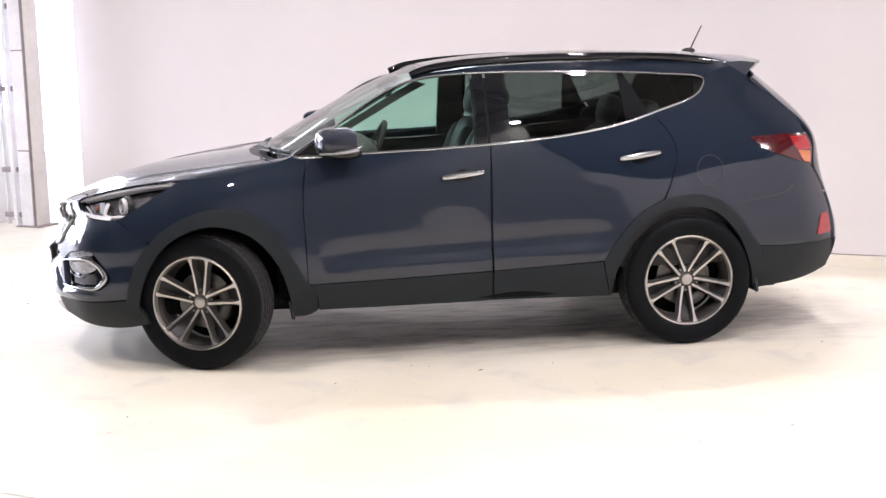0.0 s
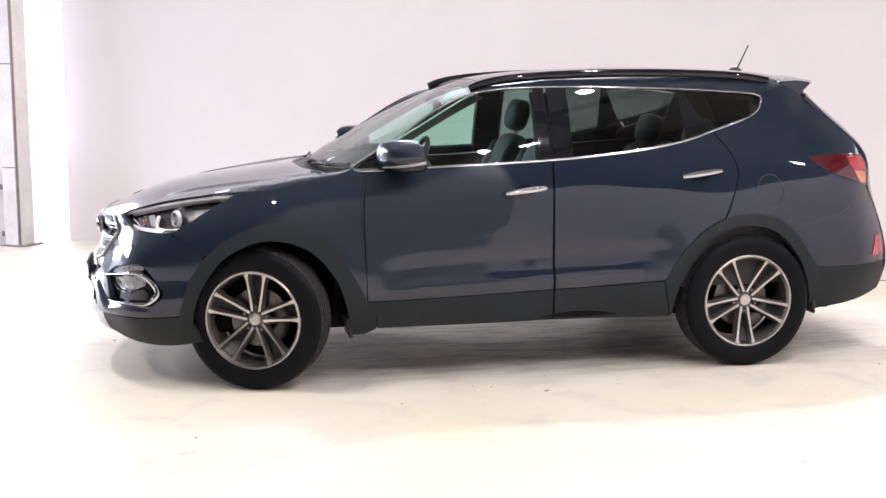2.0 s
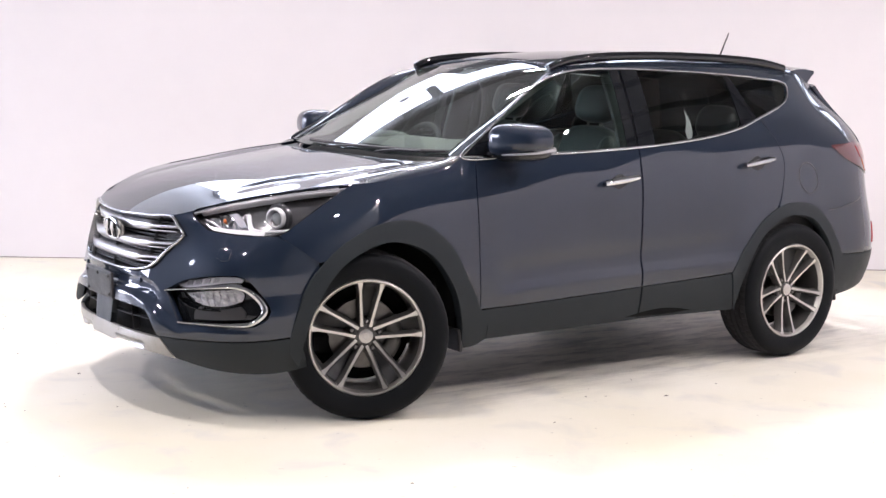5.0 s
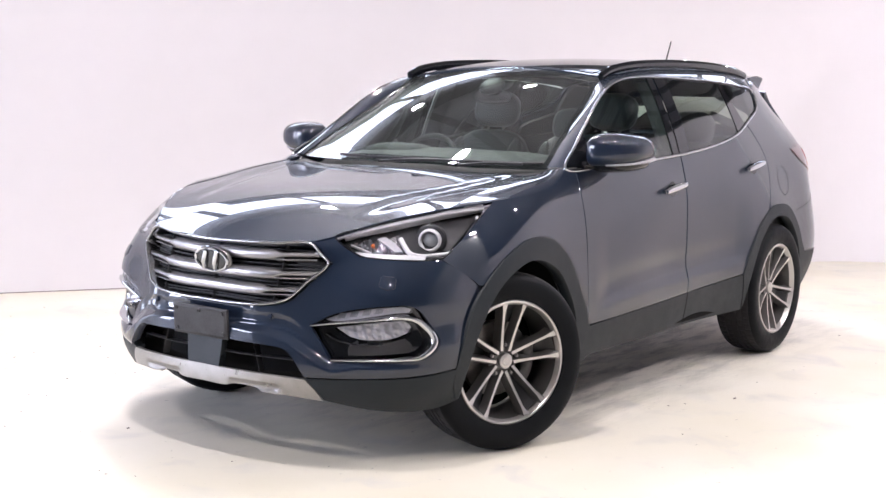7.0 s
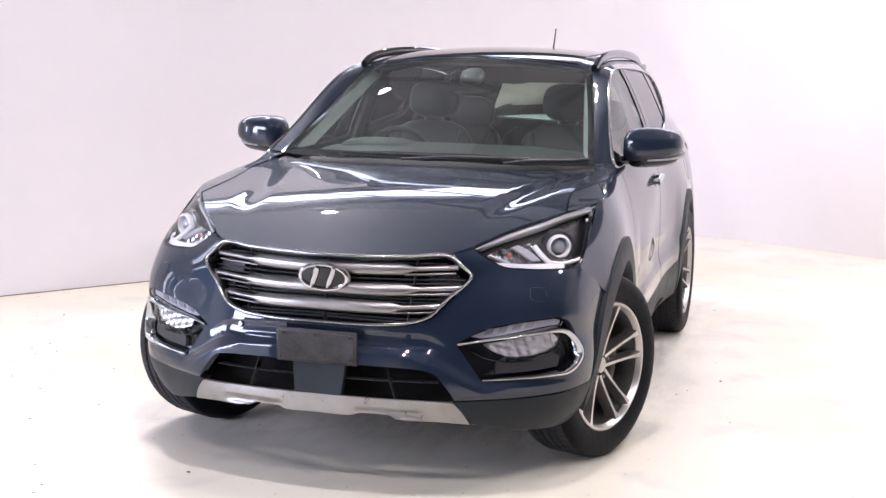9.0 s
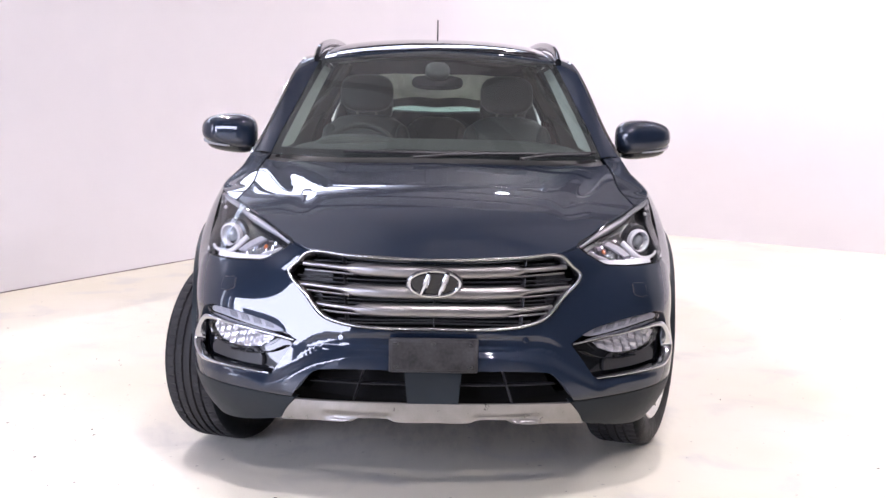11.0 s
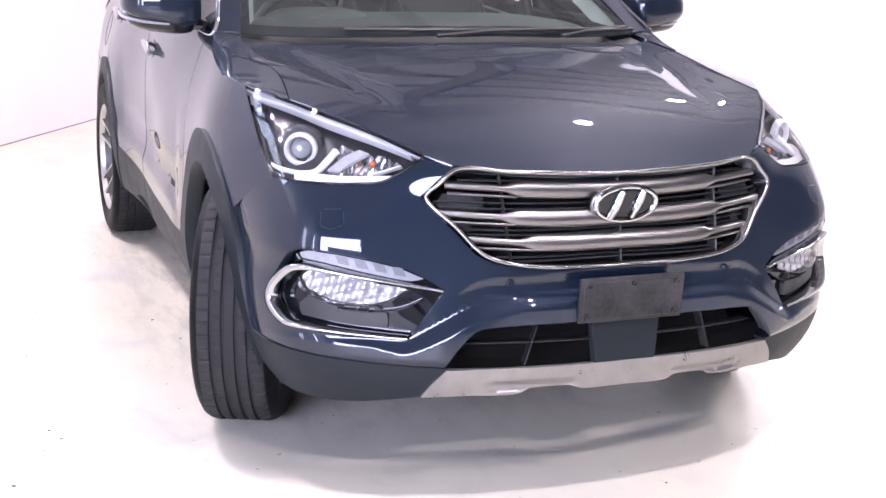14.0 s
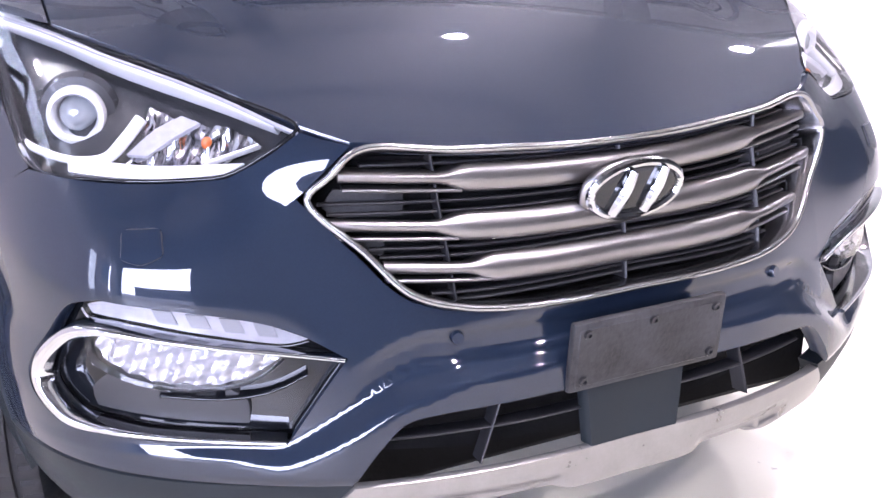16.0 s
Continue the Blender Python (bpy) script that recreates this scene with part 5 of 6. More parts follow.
def build_doors(s, f):
    sill_f = [(-.787, .446), (-.3, .458), (.226, .474)]
    front = [sill_f, [(.226, .474), (.224, .80), (.231, 1.163)], [(.231, 1.163), (-.46, 1.137), (-.768, 1.130)], grow(GAP_A, 0.003)[::1]]
    def crease(x, z):
        # a crisp line low on the doors: the skin turns out under it, and is hollow above
        line = np.interp(x, [-.8, -.45, .2, .9], [.535, .572, .590, .612])
        ends = smooth((x + .74) / .16) * smooth((1.0 - x) / .22)
        up = np.clip(z - line, 0, None)
        out = .0125 * (sum(np.clip((line - z + e) / .05, 0, 1) for e in np.linspace(-.006, .006, 5)) / 5 - .5)
        return (out * smooth((.40 - up) / .25) - .006 * np.exp(-((z - line - .05) / .05) ** 2)) * ends
    door = panel("front_door", f, front, M["paint"], car, step=0.016, hem=0.025, offset_of=crease, label="blue-grey front door")
    clad = [[(-.785, .440), (-.3, .452), (.226, .468)], [(.226, .468), (.226, .303)], [(.226, .303), (-.3, .300), (-.735, .300)], [(-.735, .300), (-.742, .38), (-.785, .440)]]
    panel("door_cladding", f, clad, M["cladding"], door, step=0.03, hem=0.03, off=0.006, label="charcoal plastic sill cladding")
    rear_gap = grow(GAP_C, 0.003)
    rear = [[(.238, .475), (.55, .487), (.855, .506)], [(.860, .508), (.93, .616), (1.06, .760), (1.198, .838)], [(1.198, .838)] + rear_gap[1:], [rear_gap[-1], (1.0, 1.254), (.729, 1.207), (.242, 1.163)],
            [(.242, 1.163), (.236, .80), (.238, .475)]]
    door2 = panel("rear_door", f, rear, M["paint"], car, step=0.016, hem=0.025, offset_of=crease, label="blue-grey rear door")
    clad = [[(.238, .469), (.55, .481), (.852, .498)], [(.852, .498), (.87, .40), (.896, .302)], [(.896, .302), (.55, .300), (.238, .303)], [(.238, .303), (.238, .469)]]
    panel("door_cladding", f, clad, M["cladding"], door2, step=0.03, hem=0.03, off=0.006, label="charcoal plastic sill cladding")
    # glass and black posts
    top = lambda x: float(np.interp(x, [p[0] for p in DLO_TOP[::-1]], [p[1] for p in DLO_TOP[::-1]])) - 0.004
    low = lambda x: float(np.interp(x, [p[0] for p in BELT], [p[1] for p in BELT])) + 0.004
    def light(name, x0, x1, lean0, lean1, mat, label, parent, off=-0.006, n=8):
        lo = [(x, low(x)) for x in np.linspace(x0, x1, n)]
        hi = [(x, top(x)) for x in np.linspace(x1 + lean1, x0 + lean0, n)]
        g = panel(name, f, [lo, [lo[-1], hi[0]], hi, [hi[-1], lo[0]]], mat, parent, step=0.05, hem=0.004, off=off, label=label)
        if "glass" in mat.name:
            g.visible_shadow = False
        return g
    tri = [[(-.825, 1.143), (-.60, 1.144)], [(-.60, 1.144), (-.60, 1.288)], [(-.60, 1.288), (-.70, 1.222), (-.825, 1.143)]]
    panel("mirror_sail", f, tri, M["gloss_black"], door, step=0.04, hem=0.01, off=-0.003)
    lo = [(x, low(x)) for x in np.linspace(-.60, .165, 8)]
    hi = [(.165, top(.165)), (.0, 1.542), (-.14, 1.524), (-.281, 1.483), (-.42, 1.409), (-.52, 1.343), (-.60, 1.290)]
    g = panel("window", f, [lo, [lo[-1], hi[0]], hi, [hi[-1], lo[0]]], M["glass"], door, step=0.05, hem=0.004, off=-0.006, label="faintly green door glass")
    g.visible_shadow = False
    light("b_post", .165, .225, 0, 0, M["gloss_black"], "gloss black post", door, -0.001)
    light("b_post", .240, .352, 0, 0, M["gloss_black"], "gloss black post", door2, -0.001)
    light("window", .352, 1.02, 0, -.02, M["privacy"], "dark privacy glass", door2)
    light("c_post", 1.02, 1.16, -.02, -.13, M["gloss_black"], "gloss black post", door2, -0.003)
    lo = [(1.16, low(1.16)), (1.194, 1.319), (1.43, 1.394)]
    q = panel("quarter_window", f, [lo, [(1.43, 1.394), (1.482, 1.43), (1.506, 1.494)], [(1.506, 1.494), (1.25, 1.522), (1.03, 1.535)], [(1.03, 1.535), lo[0]]], M["privacy"], car, step=0.05, hem=0.004, off=-0.006, label="dark privacy quarter glass")
    q.visible_shadow = False
    # chrome round the side windows
    ribbon("window_chrome", f, BELT + [(1.485, 1.428), (1.513, 1.49)] + DLO_TOP[1:-1], lambda t: 0.014 if t < .45 else 0.009, M["chrome"], car, 0.005, 0.006, 0.001, 0.02, closed=True, label="chrome window surround")
    # handles
    for d, x0, x1, z0, z1 in ((door, -.045, .185, .992, 1.017), (door2, .955, 1.190, 1.060, 1.088)):
        cup = [[(x0 + .03, (z0 + z1) / 2 - .006), ((x0 + x1) / 2, z0 - .024), (x1 - .05, z1 - .022)], [(x1 - .05, z1 - .022), ((x0 + x1) / 2 + .02, z1 + .022), (x0 + .03, (z0 + z1) / 2 - .006)]]
        panel("handle_cup", f, cup, M["gloss_black"], d, step=0.02, hem=0.0, off=0.002)
        ribbon("door_handle", f, [(x0, z0), (x0 + .03, z0 + .004), ((x0 + x1) / 2, (z0 + z1) / 2 + .001), (x1 - .03, z1 - .003), (x1, z1)], lambda t: 0.019 + 0.016 * math.sin(math.pi * t) ** 0.5,
               M["chrome"], d, 0.014, -0.002, 0.022, 0.01, label="chrome door handle")
        for x, z in ((x0 + .02, z0 + .002), (x1 - .03, z1 - .003)):
            p = f.at([(x, z)], 0.012)[0][0]
            part("handle_foot", rounded_box(0.03, 0.03, 0.016, 0.004, 1, Matrix.Translation(Vector(p))), M["chrome"], d)
    wing_mirror(s, door)


def wing_mirror(s, door):
    def cut(v):
        if v.x > 0.055:
            v.x = 0.055 + (v.x - 0.055) * 0.2          # flat behind, where the glass sits
        v.x += 0.24 * v.y                               # sweeps back towards its tip
        v.z *= 1 - 1.3 * max(0, v.y - 0.01) - (0.25 * max(0, -v.z / 0.1))
        v.z += 0.10 * v.y if v.z < 0 else 0.0
        return Vector((v.x, v.y * s, v.z))
    m = Matrix.Translation((-.600, s * .948, 1.208))
    body = part("mirror_housing", blob(0.118, 0.128, 0.084, 3.2, m, 44, cut), M["paint"], door, "blue-grey wing mirror")
    part("mirror_base", tube([(-.675, s * .775, 1.142), (-.650, s * .83, 1.146), (-.615, s * .875, 1.158), (-.585, s * .91, 1.168)], lambda t: 0.036 - 0.008 * t, 12, 0.015, flat=0.6), M["gloss_black"], body, "gloss black arm")
    def low(v):
        v.x += 0.24 * v.y
        v.z += 0.10 * v.y
        return Vector((v.x, v.y * s, v.z))
    part("mirror_foot", blob(0.098, 0.108, 0.036, 2.8, Matrix.Translation((-.592, s * .948, 1.152)), 28, low), M["gloss_black"], body, "gloss black lower shell")
    part("mirror_glass", blob(0.004, 0.094, 0.060, 3.0, Matrix.Translation((-.532, s * .955, 1.190)) @ Matrix.Rotation(radians(14 * s), 4, "Z"), 24), M["chrome"], body)
    strip_pts = [(-.704, s * .935, 1.150), (-.690, s * .985, 1.154), (-.645, s * 1.036, 1.160), (-.575, s * 1.066, 1.168), (-.505, s * 1.068, 1.178)]
    part("turn_signal", tube(strip_pts, lambda t: 0.004 + 0.007 * t, 8, 0.02, flat=0.8), M["drl_bed"], body, "clear turn signal strip")
    part("strip_edge", tube([(x - .001, y, z + 0.012) for x, y, z in strip_pts], 0.003, 6, 0.02), M["chrome"], body)


def build_top():
    half = [[(-1.0, 0), (-.97, .35), (-.905, .60), (-.858, .728)], [(-.858, .728), (-.50, .650), (-.128, .574)], [(-.128, .574), (-.09, .3), (-.075, 0)]]
    full = half + swap([seg[::-1] for seg in half[::-1]], -1)
    w = panel("windscreen", screen_patch, full, M["screen"], car, step=0.06, hem=0.005, label="green-tinted windscreen")
    w.visible_shadow = False
    # dark printed border under the glass
    inner = [[(-.945, 0), (-.915, .35), (-.862, .58), (-.820, .690)], [(-.820, .690), (-.48, .622), (-.165, .548)], [(-.165, .548), (-.15, .3), (-.145, 0)]]
    inner = inner + swap([seg[::-1] for seg in inner[::-1]], -1)
    panel("screen_border", screen_patch, full, M["gloss_black"], w, holes=[inner], step=0.06, hem=0, off=-0.006)
    # roof with a dark glass panel
    half = [[(-.078, 0), (-.094, .3), (-.130, .570)], [(-.130, .570), (.3, .560), (.6, .557), (1.0, .553), (1.3, .545), (1.62, .525), (1.76, .50)], [(1.76, .50), (1.82, .3), (1.84, 0)]]
    full = half + swap([seg[::-1] for seg in half[::-1]], -1)
    roof = panel("roof", roof_patch, full, M["paint"], car, step=0.04, hem=0.03, label="blue-grey roof")
    glass = [[(-.055, 0), (-.07, .3), (-.09, .50)], [(-.09, .50), (.1, .49), (.5, .485), (1.0, .48)], [(1.0, .48), (1.01, 0)]]
    glass = glass + swap([seg[::-1] for seg in glass[::-1]], -1)
    panel("roof_glass", roof_patch, glass, M["gloss_black"], roof, step=0.05, hem=0.004, off=0.004, label="dark glass roof panel")
    for s in (-1, 1):
        bar = [(-.17, s * .590, 1.545), (-.09, s * .590, 1.576), (.10, s * .588, 1.605), (.45, s * .583, 1.625), (.8, s * .578, 1.630), (1.15, s * .571, 1.624), (1.42, s * .561, 1.609), (1.60, s * .551, 1.582)]
        part("roof_rail", tube(bar, lambda t: 0.016, 10, 0.04, flat=1.45), M["gloss_black"], car, "gloss black roof rail")
    # aerial
    base = part("aerial_base", blob(0.045, 0.022, 0.022, 2, Matrix.Translation((1.645, 0, 1.640)), 20), M["black"], car, "short black roof aerial")
    part("aerial_rod", tube([(1.655, 0, 1.645), (1.690, 0, 1.718), (1.728, 0, 1.795)], lambda t: 0.0055 - 0.0015 * t, 8, 0.03), M["black"], base)
    # tail: gate, bumper, window and spoiler
    side = [(61.6, 1.495), (56.3, 1.435), (52.8, 1.37), (49.6, 1.30), (47.1, 1.235), (45.9, 1.165)]
    low = [(45.9, 1.165), (46.3, .985), (42.3, .90), (39.6, .82)]
    gate = [[(-61.6, 1.495), (-40, 1.515), (0, 1.53), (40, 1.515), (61.6, 1.495)], side, low, [(39.6, .82), (0, .80), (-39.6, .82)],
            [(-a, z) for a, z in low[::-1]], [(-a, z) for a, z in side[::-1]]]
    hole = [[(-40, 1.46), (0, 1.49), (40, 1.46)], [(40, 1.46), (37, 1.22)], [(37, 1.22), (0, 1.20), (-37, 1.22)], [(-37, 1.22), (-40, 1.46)]]
    tg = panel("tailgate", tail, gate, M["paint"], car, holes=[hole], step=0.04, hem=0.02, label="blue-grey tailgate")
    rw = panel("rear_window", tail, hole, M["glass"], tg, step=0.06, hem=0.004, off=-0.006, label="tinted rear window")
    rw.visible_shadow = False
    rb = [[(-39.4, .814), (0, .794), (39.4, .814)], [(39.4, .814), (38.4, .72), (38.5, .63), (39.2, .54)], [(39.2, .54), (0, .54), (-39.2, .54)], [(-39.2, .54), (-38.5, .63), (-38.4, .72), (-39.4, .814)]]
    panel("rear_bumper", tail, rb, M["paint"], car, step=0.04, hem=0.03, label="blue-grey rear bumper")
    ra = [[(-38, .535), (0, .535), (38, .535)], [(38, .535), (38, .46), (40, .35)], [(40, .35), (0, .31), (-40, .35)], [(-40, .35), (-38, .46), (-38, .535)]]
    panel("rear_apron", tail, ra, M["cladding"], car, step=0.04, hem=0.03, label="charcoal rear apron")
    # spoiler: a wedge that carries the roof line back
    bm, rows = bmesh.new(), []
    for y in np.linspace(-.56, .56, 25):
        k = 1 - (abs(y) / .56) ** 2.4
        xb, zb = 1.69 + .13 * k, float(ROOF(1.69 + .13 * k, min(abs(y), .52))[0])
        xt, zt = 1.86 + .17 * k, 1.572 + .012 * k
        pts = [(xb - .03, zb - .006), (xb + .01, zb + .001), ((xb + xt) / 2, (zb + zt) / 2 + .010), (xt - .008, zt + .004), (xt, zt - .006), (xt - .03, zt - .035), (xb + .09, 1.475), (xb + .03, 1.455)]
        rows.append([bm.verts.new((x, y, z)) for x, z in pts])
    for p, q in zip(rows, rows[1:]):
        for i in range(len(p)):
            bm.faces.new((p[i], p[(i + 1) % len(p)], q[(i + 1) % len(p)], q[i]))
    bm.faces.new(rows[0]), bm.faces.new(rows[-1])
    part("spoiler", bm, M["paint"], car, "blue-grey roof spoiler", 35)


def build_underside():
    # floor pan, inner wells and sills keep daylight out
    part("floor_pan", rounded_box(3.6, 1.50, 0.10, 0.02, 1, Matrix.Translation((.15, 0, .33))), M["liner"], car)
    part("engine_block", rounded_box(0.75, 1.0, 0.50, 0.05, 2, Matrix.Translation((-1.55, 0, .60))), M["liner"], car)
    part("bulkhead", rounded_box(0.06, 1.52, 0.74, 0.01, 1, Matrix.Translation((-.92, 0, .70))), M["liner"], car)
    part("boot_wall", rounded_box(0.06, 1.3, 0.70, 0.01, 1, Matrix.Translation((2.05, 0, .68))), M["liner"], car)
    part("crossmember", rounded_box(0.10, 1.2, 0.14, 0.02, 1, Matrix.Translation((-1.98, 0, .33))), M["liner"], car)
    part("exhaust", tube([(.6, .35, .26), (1.1, .30, .25), (1.7, .30, .27), (2.2, .45, .30)], 0.035, 12, 0.08), M["caliper"], car)
    for s in (-1, 1):
        for x, r in ((-1.35, .455), (1.35, .45)):
            bm = bmesh.new()
            ring = [[bm.verts.new((x + r * math.cos(a), s * y, .37 + r * math.sin(a))) for y in (.52, .865)] for a in np.linspace(-0.03 * math.pi, 1.03 * math.pi, 28)]
            for p, q in zip(ring, ring[1:]):
                bm.faces.new((p[0], p[1], q[1], q[0]))
            inner = [p[0] for p in ring]
            bm.faces.new(inner)
            part("wheel_well", bm, M["liner"], car)
        part("sill_box", rounded_box(1.70, 0.16, 0.18, 0.02, 1, Matrix.Translation((.08, s * .80, .39))), M["liner"], car)
        part("mud_flap", rounded_box(0.02, 0.20, 0.11, 0.006, 1, Matrix.Translation((-.885, s * .80, .305)) @ Matrix.Rotation(radians(-10), 4, "Y")), M["black"], car)
        part("mud_flap", rounded_box(0.02, 0.18, 0.10, 0.006, 1, Matrix.Translation((1.765, s * .79, .325)) @ Matrix.Rotation(radians(-8), 4, "Y")), M["black"], car)


# ---- wheels ----
def build_wheel():
    """A wheel about its own centre; its outer face looks to -y."""
    hub = new("wheel")
    w = 0.1175
    half = [(.258, -.098), (.262, -.108), (.285, -.1165), (.318, -.1195), (.340, -.116), (.356, -.106), (.3645, -.092), (.3675, -.082)]
    groove = []
    for c in (-.052, -.018, .018, .052):
        groove += [(.3695, c - .0065), (.3615, c - .0045), (.3615, c + .0045), (.3695, c + .0065)]
    prof = half + [(.3695, -.070)] + groove + [(.3695, .070)] + [(r, -y) for r, y in half[::-1]]
    def wave(i, k):
        y = prof[k][1]
        if prof[k][0] > .366 and abs(y) > .055 and i % 5 == 0:
            return -0.005
        if prof[k][0] > .369 and .02 < abs(y) < .055 and i % 5 == 2:
            return -0.003
        return 0
    bm = lathe(prof, 300, wave=wave)
    for fc in bm.faces:
        m = fc.calc_center_median()
        fc.material_index = 1 if math.hypot(m.x, m.z) > .3595 and abs(m.y) < .088 else 0
    tyre = part("tyre", bm, [M["tyre"], M["tread"]], hub, "black road tyre", 30)
    bm = lathe([(.262, -.100), (.258, -.108), (.250, -.109), (.244, -.103), (.238, -.085), (.232, -.03), (.228, .06), (.245, .10), (.258, .104)], 72)
    rim = part("rim", bm, M["alloy_dark"], hub, "two-tone alloy rim with twin spokes", 50)
    bm = lathe([(.257, -.1085), (.253, -.1115), (.247, -.110), (.243, -.103), (.237, -.088)], 72)
    part("rim_lip", bm, M["alloy"], rim, "bright machined lip")
    # twin spokes: bright face, dark flanks
    for i in range(5):
        for side in (-1, 1):
            bm = bmesh.new()
            rows = []
            turn = 2 * math.pi * i / 5 + math.pi / 2
            for t in np.linspace(0, 1, 12):
                r = .040 + (.241 - .040) * t
                lat = side * (.019 + .031 * t ** 1.05)
                wid = .0062 + .002 * (1 - t) ** 3 + .009 * (max(0, t - .78) / .22) ** 1.5
                y = -.062 - .012 * math.sin(t * math.pi * .5) - .030 * t ** 2
                lean = side * .004
                row = []
                for u, dy, k in ((-2.3, .045, 0), (-1.15, .004, 0), (-.85, 0, 0), (.85, 0, 0), (1.15, .004, 0), (2.3, .045, 0)):
                    px_, pz_ = lat + u * wid, r
                    ca, sa = math.cos(turn - math.pi / 2), math.sin(turn - math.pi / 2)
                    row.append(bm.verts.new((px_ * ca - pz_ * sa, y + dy, px_ * sa + pz_ * ca)))
                rows.append(row)
            for a, b in zip(rows, rows[1:]):
                for k in range(5):
                    fc = bm.faces.new((a[k], a[k + 1], b[k + 1], b[k]))
                    fc.material_index = 0 if k == 2 else 1
            part("spoke", bm, [M["alloy"], M["alloy_dark"]], rim, "", 25)
        # the pocket between the two spokes of a pair closes towards the rim
        bm = bmesh.new()
        ca, sa = math.cos(2 * math.pi * i / 5), math.sin(2 * math.pi * i / 5)
        grid = []
        for r, y in ((.085, -.012), (.15, -.016), (.205, -.040), (.234, -.080)):
            wd = .012 + .03 * (r - .085) / .147
            grid.append([bm.verts.new((u * ca - r * sa, y, u * sa + r * ca)) for u in (-wd, 0, wd)])
        for a, b in zip(grid, grid[1:]):
            for k in range(2):
                bm.faces.new((a[k], a[k + 1], b[k + 1], b[k]))
        part("spoke_pocket", bm, M["black"], rim)
    part("hub_cap", lathe([(0, -.073), (.022, -.0725), (.030, -.070), (.033, -.064), (.033, -.04)], 36), M["alloy"], rim, "round silver hub cap")
    part("hub_cap_mark", lathe([(0.012, -.0735), (.0135, -.0745), (.0185, -.0742), (.020, -.0728)], 36), M["alloy"], rim)
    part("hub_plate", lathe([(0.028, -.052), (.055, -.050), (.070, -.040), (.075, -.01), (0.05, 0.0)], 40), M["alloy_dark"], rim)
    for i in range(5):
        a = 2 * math.pi * i / 5 + math.pi / 2
        bm = lathe([(0, -.062), (.006, -.062), (.0085, -.058), (.0085, -.04)], 6)
        bmesh.ops.translate(bm, vec=(.064 * math.cos(a), 0, .064 * math.sin(a)), verts=bm.verts)
        part("lug_nut", bm, M["satin"], rim)
        bm = lathe([(.0088, -.052), (.014, -.0535), (.0145, -.050)], 16)
        bmesh.ops.translate(bm, vec=(.064 * math.cos(a), 0, .064 * math.sin(a)), verts=bm.verts)
        part("lug_seat", bm, M["black"], rim)
    part("brake_disc", lathe([(.07, .006), (.155, .006), (.158, .010), (.158, .028), (.07, .028)], 56), M["disc"], hub, "grey brake disc")
    part("disc_hat", lathe([(0.0, -.030), (.072, -.028), (.078, -.02), (.078, .008)], 40), M["caliper"], hub)
    bm = bmesh.new()
    pts = [(.135 * math.cos(a), -.012, .135 * math.sin(a)) for a in np.linspace(radians(-35), radians(35), 7)]
    tube(pts, 0.036, 10, 0.03, bm, 1.0)
    part("caliper", bm, M["caliper"], hub, "cast brake caliper")
    part("backing", lathe([(0.0, .075), (.222, .075), (.226, .09)], 40), M["liner"], hub)
    return hub


def place_wheels():
    first = build_wheel()
    spots = [(-1.35, -1, -22, 4), (1.35, -1, 0, 38), (-1.35, 1, -22, 20), (1.35, 1, 0, 10)]
    for i, (x, s, steer, roll) in enumerate(spots):
        m = Matrix.Translation((x, s * .812, .3695)) @ Matrix.Rotation(radians(steer + (180 if s > 0 else 0)), 4, "Z") @ Matrix.Rotation(radians(roll), 4, "Y")
        if i == 0:
            base = m
            continue
        made = copy_thing(first, m)
        made.parent = car
    first.matrix_basis = base
    first.parent = car


# ---- cabin ----
def seat(x, y, wide=0.50, drop=0.0, head=0.455):
    top = part("seat_cushion", blob(0.27, wide / 2, 0.10, 4, Matrix.Translation((x, y, .70 - drop)), 28), M["seat"], car, "dark grey leather seat")
    lean = Matrix.Translation((x + .30, y, 1.02 - drop)) @ Matrix.Rotation(radians(16), 4, "Y")
    part("backrest", blob(0.085, wide / 2, 0.34, 3.4, lean, 32), M["seat"], top)
    for k in (-1, 1):
        part("bolster", blob(0.06, 0.055, 0.30, 2.6, lean @ Matrix.Translation((-.05, k * (wide / 2 - .06), -.02)), 20), M["seat"], top)
    if not head:
        return
    part("headrest", blob(0.062, 0.140, 0.100, 3, lean @ Matrix.Translation((-.02, 0, head)), 24), M["seat"], top)
    for k in (-1, 1):
        p, q = lean @ Vector((0, k * .05, .30)), lean @ Vector((-.01, k * .05, head - .035))
        part("headrest_post", tube([tuple(p), tuple(q)], 0.007, 8), M["satin"], top)


